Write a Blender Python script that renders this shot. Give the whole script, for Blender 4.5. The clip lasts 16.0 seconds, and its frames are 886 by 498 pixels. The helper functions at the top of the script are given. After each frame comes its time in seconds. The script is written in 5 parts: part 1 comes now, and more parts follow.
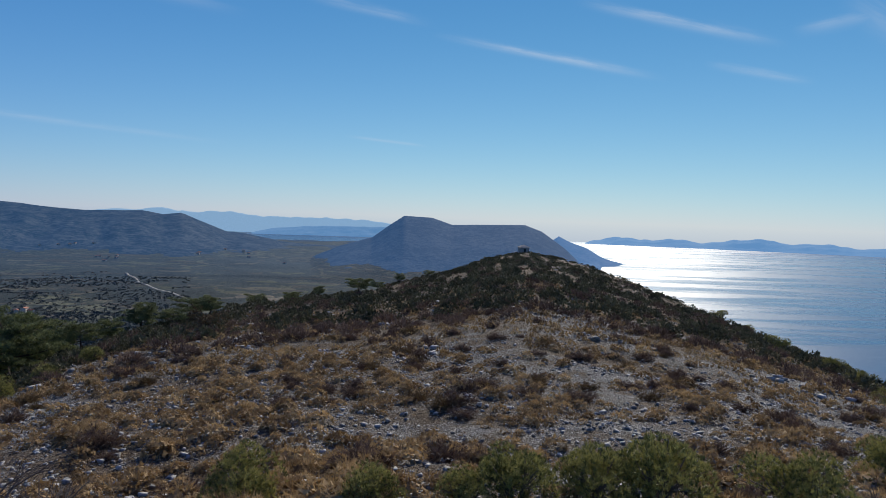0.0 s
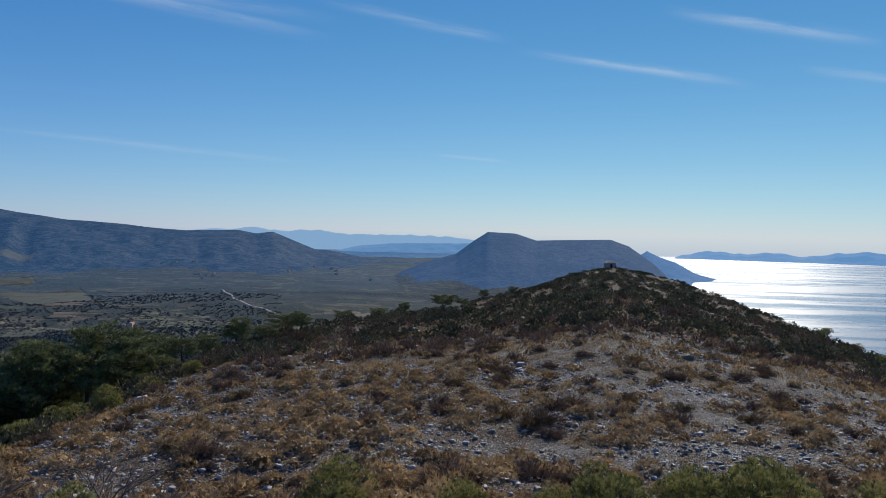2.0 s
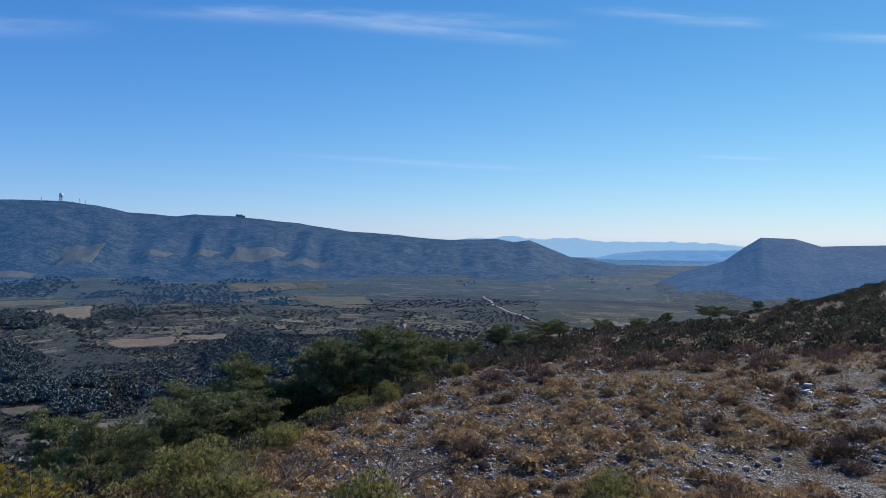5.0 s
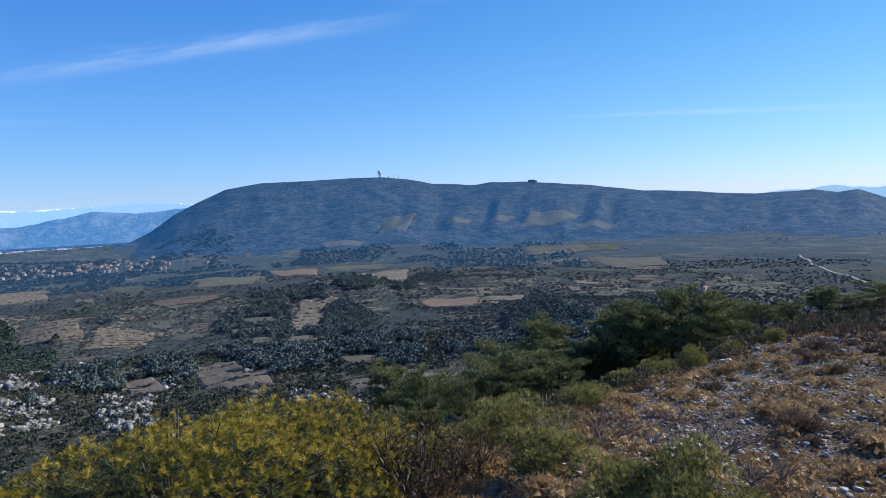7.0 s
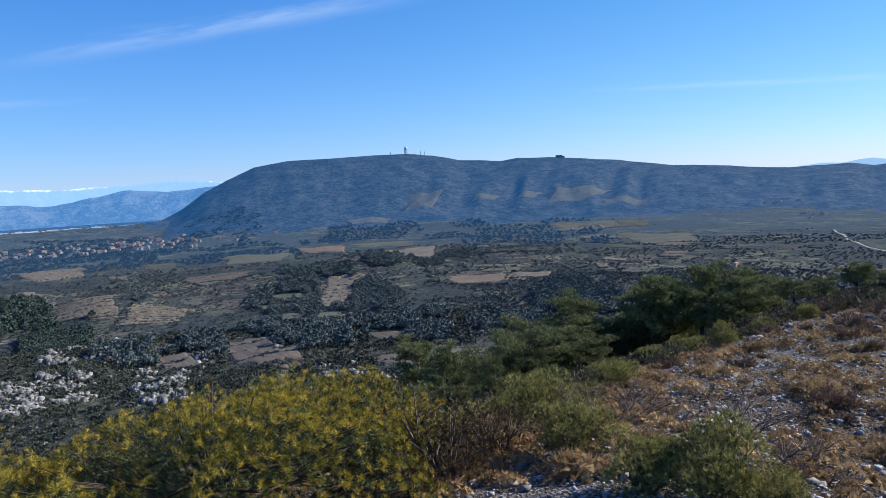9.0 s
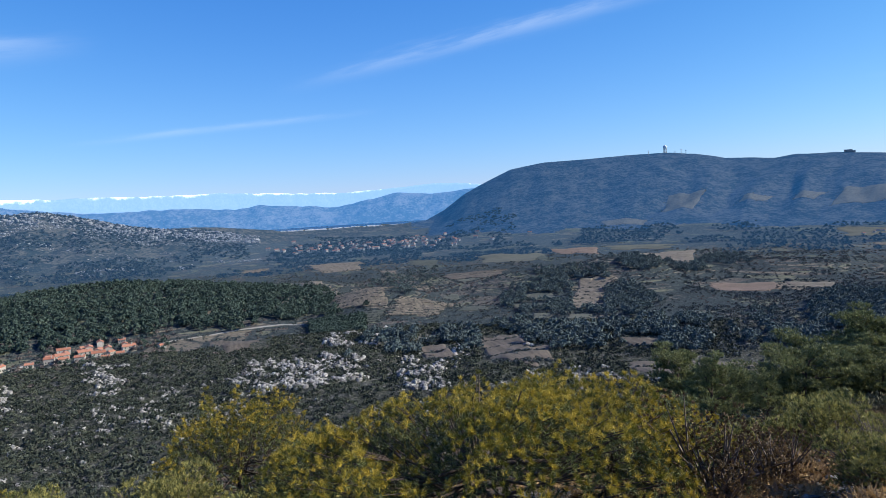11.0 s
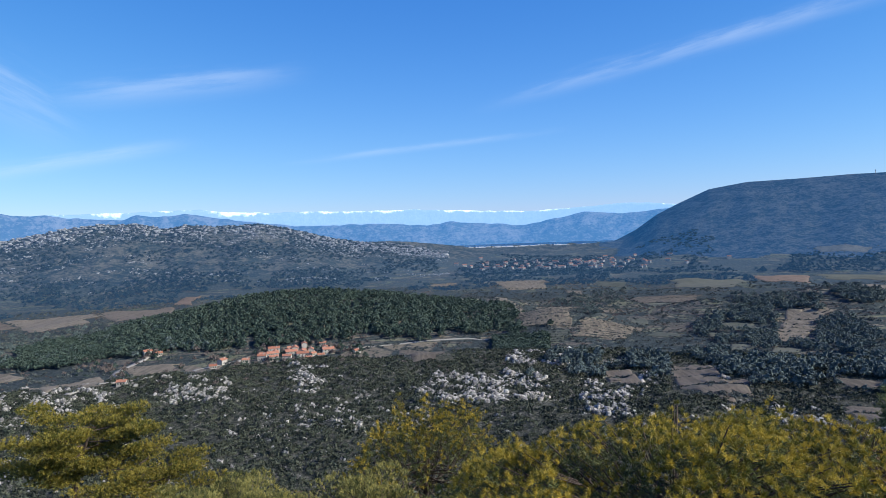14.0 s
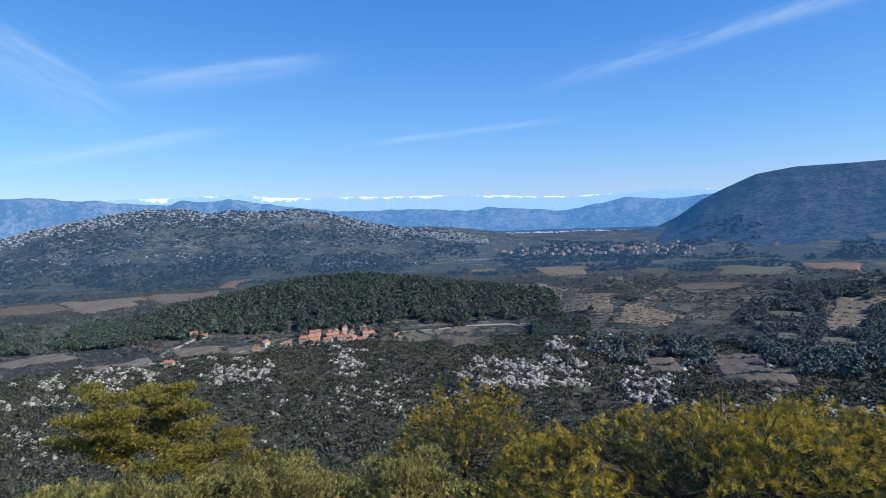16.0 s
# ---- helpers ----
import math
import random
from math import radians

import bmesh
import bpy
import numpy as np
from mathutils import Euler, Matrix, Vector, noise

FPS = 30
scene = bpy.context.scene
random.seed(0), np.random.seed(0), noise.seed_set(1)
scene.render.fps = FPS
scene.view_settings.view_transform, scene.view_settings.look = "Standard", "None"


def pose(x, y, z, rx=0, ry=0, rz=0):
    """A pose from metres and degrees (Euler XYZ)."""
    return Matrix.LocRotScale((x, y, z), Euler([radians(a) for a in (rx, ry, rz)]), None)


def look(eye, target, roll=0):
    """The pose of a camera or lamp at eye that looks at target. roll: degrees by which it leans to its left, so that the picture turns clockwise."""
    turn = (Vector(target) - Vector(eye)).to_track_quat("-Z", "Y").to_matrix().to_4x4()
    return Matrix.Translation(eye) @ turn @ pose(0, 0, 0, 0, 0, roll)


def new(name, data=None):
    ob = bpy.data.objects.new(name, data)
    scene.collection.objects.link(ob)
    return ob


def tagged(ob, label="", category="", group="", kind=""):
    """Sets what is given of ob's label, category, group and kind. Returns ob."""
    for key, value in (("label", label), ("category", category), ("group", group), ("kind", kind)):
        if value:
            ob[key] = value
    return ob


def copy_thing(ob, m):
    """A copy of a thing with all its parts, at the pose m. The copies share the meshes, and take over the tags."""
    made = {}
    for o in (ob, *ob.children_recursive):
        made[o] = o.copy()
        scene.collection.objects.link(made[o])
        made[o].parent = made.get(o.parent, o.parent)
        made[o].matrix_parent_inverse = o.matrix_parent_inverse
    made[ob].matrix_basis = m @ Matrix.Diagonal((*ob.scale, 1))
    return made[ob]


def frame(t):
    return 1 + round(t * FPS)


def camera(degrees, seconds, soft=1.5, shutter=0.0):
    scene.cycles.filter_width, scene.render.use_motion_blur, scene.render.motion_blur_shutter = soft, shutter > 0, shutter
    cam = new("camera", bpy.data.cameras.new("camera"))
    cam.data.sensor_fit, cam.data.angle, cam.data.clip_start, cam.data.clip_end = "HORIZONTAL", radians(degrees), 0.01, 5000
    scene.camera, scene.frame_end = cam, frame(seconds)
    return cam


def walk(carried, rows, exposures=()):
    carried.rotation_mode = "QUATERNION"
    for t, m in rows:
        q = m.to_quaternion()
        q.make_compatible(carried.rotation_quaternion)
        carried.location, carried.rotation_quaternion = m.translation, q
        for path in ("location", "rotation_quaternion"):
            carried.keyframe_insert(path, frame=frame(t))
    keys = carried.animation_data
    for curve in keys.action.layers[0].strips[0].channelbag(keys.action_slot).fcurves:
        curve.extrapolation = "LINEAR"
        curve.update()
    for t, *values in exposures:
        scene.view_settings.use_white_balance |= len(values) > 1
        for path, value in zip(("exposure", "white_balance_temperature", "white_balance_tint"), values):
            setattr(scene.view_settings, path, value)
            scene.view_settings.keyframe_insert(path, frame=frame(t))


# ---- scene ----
# ---- camera: held at arm's length while its bearer turns on the summit ----
cam = camera(65.5, 16.0, soft=0.5)
EYE, ARM = 1.65, 0.45
TURNS = [  # seconds, heading to the left of +y, pitch, roll
    (0.0, -0.09, -2.60, 1.98),
    (0.5, 0.98, -2.59, 2.27),
    (1.0, 2.13, -2.46, 1.94),
    (1.5, 2.86, -2.03, 1.61),
    (2.0, 6.89, -1.45, 1.26),
    (2.5, 12.74, -0.81, 1.22),
    (3.0, 14.82, -0.46, 1.21),
    (3.2, 15.16, -0.47, 1.07),
    (5.3, 33.26, -1.34, -0.06),
    (5.5, 37.27, -1.42, -0.49),
    (6.0, 44.30, -2.09, -1.39),
    (6.5, 49.60, -3.26, -2.29),
    (7.0, 51.97, -3.84, -2.52),
    (7.5, 52.11, -4.49, -2.63),
    (8.0, 52.40, -5.08, -2.61),
    (8.2, 52.57, -5.28, -2.52),
    (10.3, 65.23, -5.10, -3.30),
    (10.5, 68.26, -4.80, -2.92),
    (11.0, 75.10, -4.44, -3.37),
    (11.5, 80.60, -3.70, -3.59),
    (12.0, 82.50, -2.91, -3.30),
    (12.5, 83.23, -2.57, -2.73),
    (13.0, 84.53, -2.43, -2.20),
    (13.5, 86.29, -2.37, -2.05),
    (14.0, 90.41, -2.18, -2.24),
    (14.5, 91.45, -2.41, -2.23),
    (15.0, 92.27, -2.70, -2.48),
    (15.5, 93.13, -3.05, -2.38),
    (16.0, 93.73, -3.27, -2.18),
]
walk(cam, [(t, pose(-ARM * math.sin(radians(h)), ARM * math.cos(radians(h)), EYE, 90 + p, 0, h) @ pose(0, 0, 0, 0, 0, r))
           for t, h, p, r in TURNS],
     exposures=[(0.0, -0.19, 6250, 10), (3.2, -0.17, 6150, 10), (5.5, 0.24, 6050, 10), (7.0, 0.40, 6050, 10), (11.0, 0.42, 6050, 10), (16.0, 0.36, 6050, 10)])

# ---- light: a clear winter sky, the sun over the sea ----
SUN_HEADING, SUN_HEIGHT = -16.0, 31.0
world = bpy.data.worlds.new("sky")
scene.world = world
world.use_nodes = True


class Nodes:
    """A short way to write node trees."""

    def __init__(self, tree):
        self.tree = tree
        tree.nodes.clear()

    def add(self, kind, sets=(), **ins):
        n = self.tree.nodes.new("ShaderNode" + kind)
        sets = dict(sets)
        if "operation" in sets:
            n.operation = sets["operation"]
        if "use_clamp" in sets:
            n.use_clamp = sets["use_clamp"]
        if "interpolation_type" in sets:
            n.interpolation_type = sets["interpolation_type"]
        if "data_type" in sets:
            n.data_type, n.blend_type = sets["data_type"], sets["blend_type"]
        if "feature" in sets:
            n.feature = sets["feature"]
        if "attribute_name" in sets:
            n.attribute_name = sets["attribute_name"]
        for k, v in ins.items():
            key = int(k[1:]) if k[0] == "i" and k[1:].isdigit() else k.replace("_", " ")
            self.put(n.inputs[key], v)
        return n

    def put(self, socket, v):
        if isinstance(v, bpy.types.NodeSocket):
            self.tree.links.new(v, socket)
        elif isinstance(v, bpy.types.Node):
            self.tree.links.new(v.outputs[0], socket)
        else:
            socket.default_value = v

    def math(self, op, a, b=0.0, c=0.0, clamp=False):
        n = self.add("Math", {"operation": op, "use_clamp": clamp}, i0=a, i1=b, i2=c)
        return n.outputs[0]

    def vmath(self, op, a, b=(0, 0, 0)):
        n = self.add("VectorMath", {"operation": op}, i0=a, i1=b)
        return n.outputs["Value"] if op in ("DOT_PRODUCT", "LENGTH") else n.outputs[0]

    def ramp(self, fac, lo, hi, a=0.0, b=1.0):
        n = self.add("MapRange", {"interpolation_type": "SMOOTHSTEP"}, Value=fac, From_Min=lo, From_Max=hi, To_Min=a, To_Max=b)
        return n.outputs[0]

    def mix(self, fac, a, b, blend="MIX"):
        n = self.add("Mix", {"data_type": "RGBA", "blend_type": blend})
        for i, v in ((0, fac), (6, a), (7, b)):
            if isinstance(v, tuple) and len(v) == 3:
                v = (*v, 1)
            self.put(n.inputs[i], v)
        return n.outputs[2]

    def noise(self, vec, scale, detail=4.0, rough=0.6):
        return self.add("TexNoise", {}, Vector=vec, Scale=scale, Detail=detail, Roughness=rough).outputs[0]


def heading_vector(az, el=0.0):
    a, e = radians(az), radians(el)
    return Vector((-math.sin(a) * math.cos(e), math.cos(a) * math.cos(e), math.sin(e)))


wn = Nodes(world.node_tree)
sky = wn.add("TexSky")
sky.sky_type, sky.sun_disc = "NISHITA", False
sky.sun_elevation, sky.sun_rotation = radians(SUN_HEIGHT), radians(-SUN_HEADING)
sky.altitude, sky.air_density, sky.dust_density, sky.ozone_density = 300, 1.0, 0.0, 4.0
way = wn.add("TexCoord").outputs["Generated"]
# thin cirrus: long streaks, each a feathered band along a great circle
cloud = None
for az0, el0, az1, el1, width, amount in (
        (88, 9.0, 52, 15.0, 0.010, 0.40), (56, 15.9, 15, 16.5, 0.008, 0.40), (44, 6.6, 17, 5.2, 0.003, 0.28),
        (104, 5.1, 79, 7.2, 0.004, 0.24), (129, 3.6, 109, 7.0, 0.008, 0.32), (122, 9.4, 100, 12.4, 0.014, 0.32),
        (131, 14.5, 117, 7.0, 0.030, 0.30), (1.5, 14.7, -17.5, 11.3, 0.0045, 0.65), (-10, 17.3, -26, 13.4, 0.006, 0.60),
        (-20, 12.4, -28, 10.6, 0.004, 0.42), (8.5, 6.4, 1.2, 5.8, 0.002, 0.35), (35, 6.1, 17, 5.3, 0.003, 0.20),
        (12, 16.8, 1, 15.3, 0.004, 0.30), (-26, 14.3, -33, 15.2, 0.008, 0.36), (-29, 16.5, -37, 10.5, 0.014, 0.28),
        (43, 17.0, 16, 15.1, 0.007, 0.38), (18, 17.9, 1, 15.5, 0.005, 0.32)):
    p, q = heading_vector(az0, el0), heading_vector(az1, el1)
    along, across = (q - p).normalized(), p.cross(q).normalized()
    mid, half = (p + q) / 2, (q - p).length / 2
    u = wn.math("DIVIDE", wn.math("SUBTRACT", wn.vmath("DOT_PRODUCT", way, along), mid.dot(along)), half)
    v = wn.math("DIVIDE", wn.vmath("DOT_PRODUCT", way, across), width)
    grain = wn.add("CombineXYZ", {}, X=wn.math("MULTIPLY", u, half * 9), Y=wn.math("MULTIPLY", v, width * 70), Z=az0 * 0.37)
    wisp = wn.noise(grain, 1.0, 6, 0.62)
    v = wn.math("ADD", v, wn.math("MULTIPLY_ADD", wisp, 2.2, -1.1))
    body = wn.math("POWER", 2.718, wn.math("MULTIPLY", wn.math("MULTIPLY", v, v), -1.0))
    ends = wn.ramp(wn.math("ABSOLUTE", u), 1.05, 0.25)
    face = wn.ramp(wn.vmath("DOT_PRODUCT", way, mid.normalized()), 0.2, 0.6)
    one = wn.math("MULTIPLY", wn.math("MULTIPLY", body, ends), wn.math("MULTIPLY", face, wn.ramp(wisp, 0.25, 0.7, 0.17 * amount, 0.72 * amount)))
    cloud = one if cloud is None else wn.math("MAXIMUM", cloud, one)
# a very clear, deep blue winter sky, pale at the horizon
split = wn.add("SeparateColor", {}, i0=sky.outputs[0])
bands = [wn.math("MULTIPLY", wn.math("POWER", wn.math("MULTIPLY", split.outputs[k], 0.1), p), g * 10.0)
         for k, g, p in ((0, 0.70, 1.0), (1, 0.805, 0.80), (2, 0.92, 0.32))]
clear = wn.add("CombineColor", {}, i0=bands[0], i1=bands[1], i2=bands[2])
height = wn.add("SeparateXYZ", {}, i0=way).outputs["Z"]
deep = wn.mix(wn.ramp(height, 0.30, 0.92), wn.mix(wn.ramp(height, 0.04, 0.36), (0.99, 1, 1.01), (0.72, 0.91, 0.86)), (0.50, 0.60, 0.60))
lit = wn.mix(cloud, wn.mix(1.0, clear.outputs[0], deep, "MULTIPLY"), (7.6, 8.4, 9.4))
back = wn.add("Background", {}, Color=lit, Strength=0.089)
wn.add("OutputWorld", {}, Surface=back)

sun = new("sun", bpy.data.lights.new("sun", "SUN"))
sun.data.energy, sun.data.angle, sun.data.color = 5.0, radians(0.6), (1.0, 0.90, 0.74)
sun.matrix_world = look(heading_vector(SUN_HEADING, SUN_HEIGHT) * 100, (0, 0, 0))


# ---- materials ----
def shader(name):
    m = bpy.data.materials.new(name)
    m.use_nodes = True
    n = Nodes(m.node_tree)
    bsdf = n.add("BsdfPrincipled")
    n.add("OutputMaterial", {}, Surface=bsdf)
    return m, n, bsdf


def place(n):
    return n.add("NewGeometry").outputs["Position"]


def plain(name, a, b, scale=3.0, rough=0.85, bump=0.3, size=0.02, island=0.0, tint=0.0, metal=0.0, obj=0.0, sheer=0.0, spec=0.3, rows=0.0):
    """Two colours mixed by noise at two scales, with fine relief; island, tint and obj vary it piece by piece."""
    m, n, bsdf = shader(name)
    at = n.add("TexCoord").outputs["Object"] if obj else place(n)
    big, fine = n.noise(at, scale, 5), n.noise(at, scale * 9, 3)
    fac = n.math("MULTIPLY_ADD", fine, 0.5, n.math("MULTIPLY", big, 0.5))
    fac = n.ramp(fac, 0.33, 0.67)
    if rows:
        lines = n.noise(n.add("Mapping", {}, Vector=at, Scale=(rows * 0.08, rows, 0.3), Rotation=(0, 0, 0.9)), 1.0, 3, 0.6)
        fac = n.math("MULTIPLY_ADD", n.math("SUBTRACT", n.ramp(lines, 0.35, 0.65), 0.5), 0.8, fac, clamp=True)
    if island:
        fac = n.math("MULTIPLY_ADD", n.math("SUBTRACT", n.add("NewGeometry").outputs["Random Per Island"], 0.5), island, fac, clamp=True)
    if tint:
        fac = n.math("MULTIPLY_ADD", n.math("SUBTRACT", n.add("Attribute", {"attribute_name": "tint"}).outputs["Fac"], 0.5), tint, fac, clamp=True)
    if obj:
        fac = n.math("MULTIPLY_ADD", n.math("SUBTRACT", n.add("ObjectInfo").outputs["Random"], 0.5), obj, fac, clamp=True)
    n.put(bsdf.inputs["Base Color"], n.mix(fac, a, b))
    bsdf.inputs["Roughness"].default_value = rough
    bsdf.inputs["Metallic"].default_value = metal
    bsdf.inputs["Specular IOR Level"].default_value = spec
    if bump:
        bm = n.add("Bump", {}, Strength=bump, Distance=size, Height=fine)
        n.put(bsdf.inputs["Normal"], bm)
    if sheer:
        leaf = n.add("BsdfTranslucent", {}, Color=n.mix(fac, a, b))
        both = n.add("MixShader", {}, i0=sheer, i1=bsdf.outputs[0], i2=leaf.outputs[0])
        out = [k for k in n.tree.nodes if k.type == "OUTPUT_MATERIAL"][0]
        n.put(out.inputs["Surface"], both)
    return m


def distant(name, a, b, haze_colour, glow, scale=0.01, snow=False, strata=0.0):
    """Far slopes: scrub and pale rock in patches and beds; a bluish emission paints haze over them."""
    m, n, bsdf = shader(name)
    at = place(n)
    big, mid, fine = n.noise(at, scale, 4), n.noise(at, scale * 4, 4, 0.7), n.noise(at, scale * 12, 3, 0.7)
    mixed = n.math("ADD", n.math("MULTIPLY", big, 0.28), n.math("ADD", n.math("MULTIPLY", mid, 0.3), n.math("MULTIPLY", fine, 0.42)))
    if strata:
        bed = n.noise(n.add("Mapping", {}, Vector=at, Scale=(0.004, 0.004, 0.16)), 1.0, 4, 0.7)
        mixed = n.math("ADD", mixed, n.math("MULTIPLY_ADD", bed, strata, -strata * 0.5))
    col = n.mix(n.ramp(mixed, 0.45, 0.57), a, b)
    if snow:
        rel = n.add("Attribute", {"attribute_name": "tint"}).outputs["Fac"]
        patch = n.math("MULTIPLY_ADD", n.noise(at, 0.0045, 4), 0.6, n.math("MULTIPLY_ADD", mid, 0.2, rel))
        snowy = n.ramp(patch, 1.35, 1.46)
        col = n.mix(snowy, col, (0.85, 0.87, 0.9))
        # the snow gets a paler haze emission of its own
        n.put(bsdf.inputs["Emission Color"], n.mix(snowy, haze_colour, (0.36, 0.50, 0.70)))
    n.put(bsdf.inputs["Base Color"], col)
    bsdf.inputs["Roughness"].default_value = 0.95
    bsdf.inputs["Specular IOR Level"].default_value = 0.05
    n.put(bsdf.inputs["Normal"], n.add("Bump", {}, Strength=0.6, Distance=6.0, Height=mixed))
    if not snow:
        bsdf.inputs["Emission Color"].default_value = (*haze_colour, 1)
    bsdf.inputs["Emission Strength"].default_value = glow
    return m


def ground_material(name="stony_ground", stones=0.55):
    """Limestone gravel and brown soil on the summit."""
    m, n, bsdf = shader(name)
    at = place(n)
    big, mid = n.noise(at, 0.16, 4), n.noise(at, 1.1, 5)
    fine = n.noise(at, 14, 4, 0.7)
    vor = n.add("TexVoronoi", {"feature": "F1"}, Vector=at, Scale=19.0, Randomness=1.0)
    small = n.add("TexVoronoi", {"feature": "F1"}, Vector=at, Scale=55.0, Randomness=1.0)
    edge = n.add("TexVoronoi", {"feature": "DISTANCE_TO_EDGE"}, Vector=at, Scale=19.0, Randomness=1.0).outputs[0]
    shade = n.math("ADD", n.math("MULTIPLY", n.add("SeparateColor", {}, i0=vor.outputs[1]).outputs[0], 0.55), n.math("MULTIPLY", n.add("SeparateColor", {}, i0=small.outputs[1]).outputs[0], 0.45))
    pebble = n.mix(n.ramp(shade, 0.1, 0.9), (0.15, 0.145, 0.135), (0.55, 0.535, 0.505))
    pebble = n.mix(n.ramp(edge, 0.0, 0.12), (0.05, 0.042, 0.034), pebble)
    soil = n.mix(n.ramp(fine, 0.35, 0.65), (0.085, 0.058, 0.036), (0.22, 0.155, 0.095))
    fac = n.ramp(n.math("ADD", n.math("MULTIPLY", big, 0.5), n.math("ADD", n.math("MULTIPLY", mid, 0.35), n.math("MULTIPLY", fine, 0.25))), stones - 0.07, stones + 0.07)
    n.put(bsdf.inputs["Base Color"], n.mix(fac, soil, pebble))
    bsdf.inputs["Roughness"].default_value = 0.9
    bsdf.inputs["Specular IOR Level"].default_value = 0.2
    h = n.math("ADD", n.math("MULTIPLY", shade, 1.4), n.math("ADD", n.ramp(edge, 0.0, 0.2), n.math("MULTIPLY", fine, 0.8)))
    n.put(bsdf.inputs["Normal"], n.add("Bump", {}, Strength=1.0, Distance=0.10, Height=h))
    return m


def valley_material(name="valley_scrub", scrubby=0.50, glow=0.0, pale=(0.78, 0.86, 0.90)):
    """Scrub, heath and winter grass of the valley, in patches, the colours blued for haze."""
    m, n, bsdf = shader(name)
    at = place(n)
    big, mid, fine, grit = n.noise(at, 0.006, 4), n.noise(at, 0.028, 6, 0.72), n.noise(at, 0.22, 5, 0.75), n.noise(at, 0.9, 3, 0.7)
    plot = n.add("TexVoronoi", {"feature": "F1"}, Vector=n.add("Mapping", {}, Vector=at, Scale=(0.011, 0.026, 1.0), Rotation=(0, 0, 0.7)), Scale=1.0, Randomness=0.9).outputs[1]
    kind = n.add("SeparateColor", {}, i0=plot)
    tex = n.math("ADD", n.math("MULTIPLY", fine, 0.55), n.math("MULTIPLY", grit, 0.45))
    scrub = n.mix(n.ramp(tex, 0.40, 0.60), (0.024, 0.036, 0.040), (0.074, 0.088, 0.088))
    grass = n.mix(n.ramp(tex, 0.36, 0.64), (0.115, 0.115, 0.075), (0.26, 0.235, 0.165))
    heath = n.mix(n.ramp(tex, 0.36, 0.64), (0.090, 0.078, 0.066), (0.215, 0.180, 0.148))
    tan = n.mix(n.ramp(tex, 0.36, 0.64), (0.165, 0.130, 0.095), (0.32, 0.26, 0.19))
    open_land = n.mix(n.ramp(kind.outputs[0], 0.32, 0.40), grass, n.mix(n.ramp(kind.outputs[0], 0.72, 0.78), heath, tan))
    bound = n.add("TexVoronoi", {"feature": "DISTANCE_TO_EDGE"}, Vector=n.add("Mapping", {}, Vector=at, Scale=(0.011, 0.026, 1.0), Rotation=(0, 0, 0.7)), Scale=1.0, Randomness=0.9).outputs[0]
    hedged = n.math("MULTIPLY", n.ramp(bound, 0.075, 0.02), n.ramp(n.math("ADD", mid, n.math("MULTIPLY", fine, 0.5)), 0.62, 0.76))
    # pale tones open land darker and bluer; the blue stands for haze
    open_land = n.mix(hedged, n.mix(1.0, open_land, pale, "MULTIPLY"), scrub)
    where = n.math("ADD", n.math("MULTIPLY", kind.outputs[1], 0.16), n.math("ADD", n.math("MULTIPLY", big, 0.25), n.math("ADD", n.math("MULTIPLY", mid, 0.40), n.math("MULTIPLY", fine, 0.19))))
    n.put(bsdf.inputs["Base Color"], n.mix(n.ramp(where, scrubby - 0.025, scrubby + 0.025), scrub, open_land))
    bsdf.inputs["Roughness"].default_value = 0.95
    bsdf.inputs["Specular IOR Level"].default_value = 0.05
    n.put(bsdf.inputs["Normal"], n.add("Bump", {}, Strength=0.8, Distance=2.0, Height=tex))
    # haze painted as a blue emission that grows away from the summit
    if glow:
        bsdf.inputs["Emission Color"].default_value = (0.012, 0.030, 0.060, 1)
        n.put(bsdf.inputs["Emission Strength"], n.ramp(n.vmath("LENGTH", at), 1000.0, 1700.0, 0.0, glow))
    return m


def bench_material():
    """Stony scrubland under the summit: litter, low herbs and pale stone showing through."""
    m, n, bsdf = shader("bench_scrub")
    at = place(n)
    mid, fine, grit = n.noise(at, 0.05, 5, 0.7), n.noise(at, 0.5, 5, 0.75), n.noise(at, 2.2, 4, 0.8)
    low = n.mix(n.ramp(fine, 0.38, 0.62), (0.030, 0.037, 0.032), (0.115, 0.115, 0.090))
    stone = n.mix(n.ramp(grit, 0.35, 0.65), (0.15, 0.145, 0.13), (0.42, 0.41, 0.385))
    fac = n.ramp(n.math("ADD", n.math("MULTIPLY", mid, 0.3), n.math("ADD", n.math("MULTIPLY", fine, 0.35), n.math("MULTIPLY", grit, 0.35))), 0.53, 0.62)
    n.put(bsdf.inputs["Base Color"], n.mix(fac, low, stone))
    bsdf.inputs["Roughness"].default_value = 0.95
    bsdf.inputs["Specular IOR Level"].default_value = 0.05
    n.put(bsdf.inputs["Normal"], n.add("Bump", {}, Strength=1.0, Distance=0.8, Height=n.math("ADD", fine, grit)))
    return m


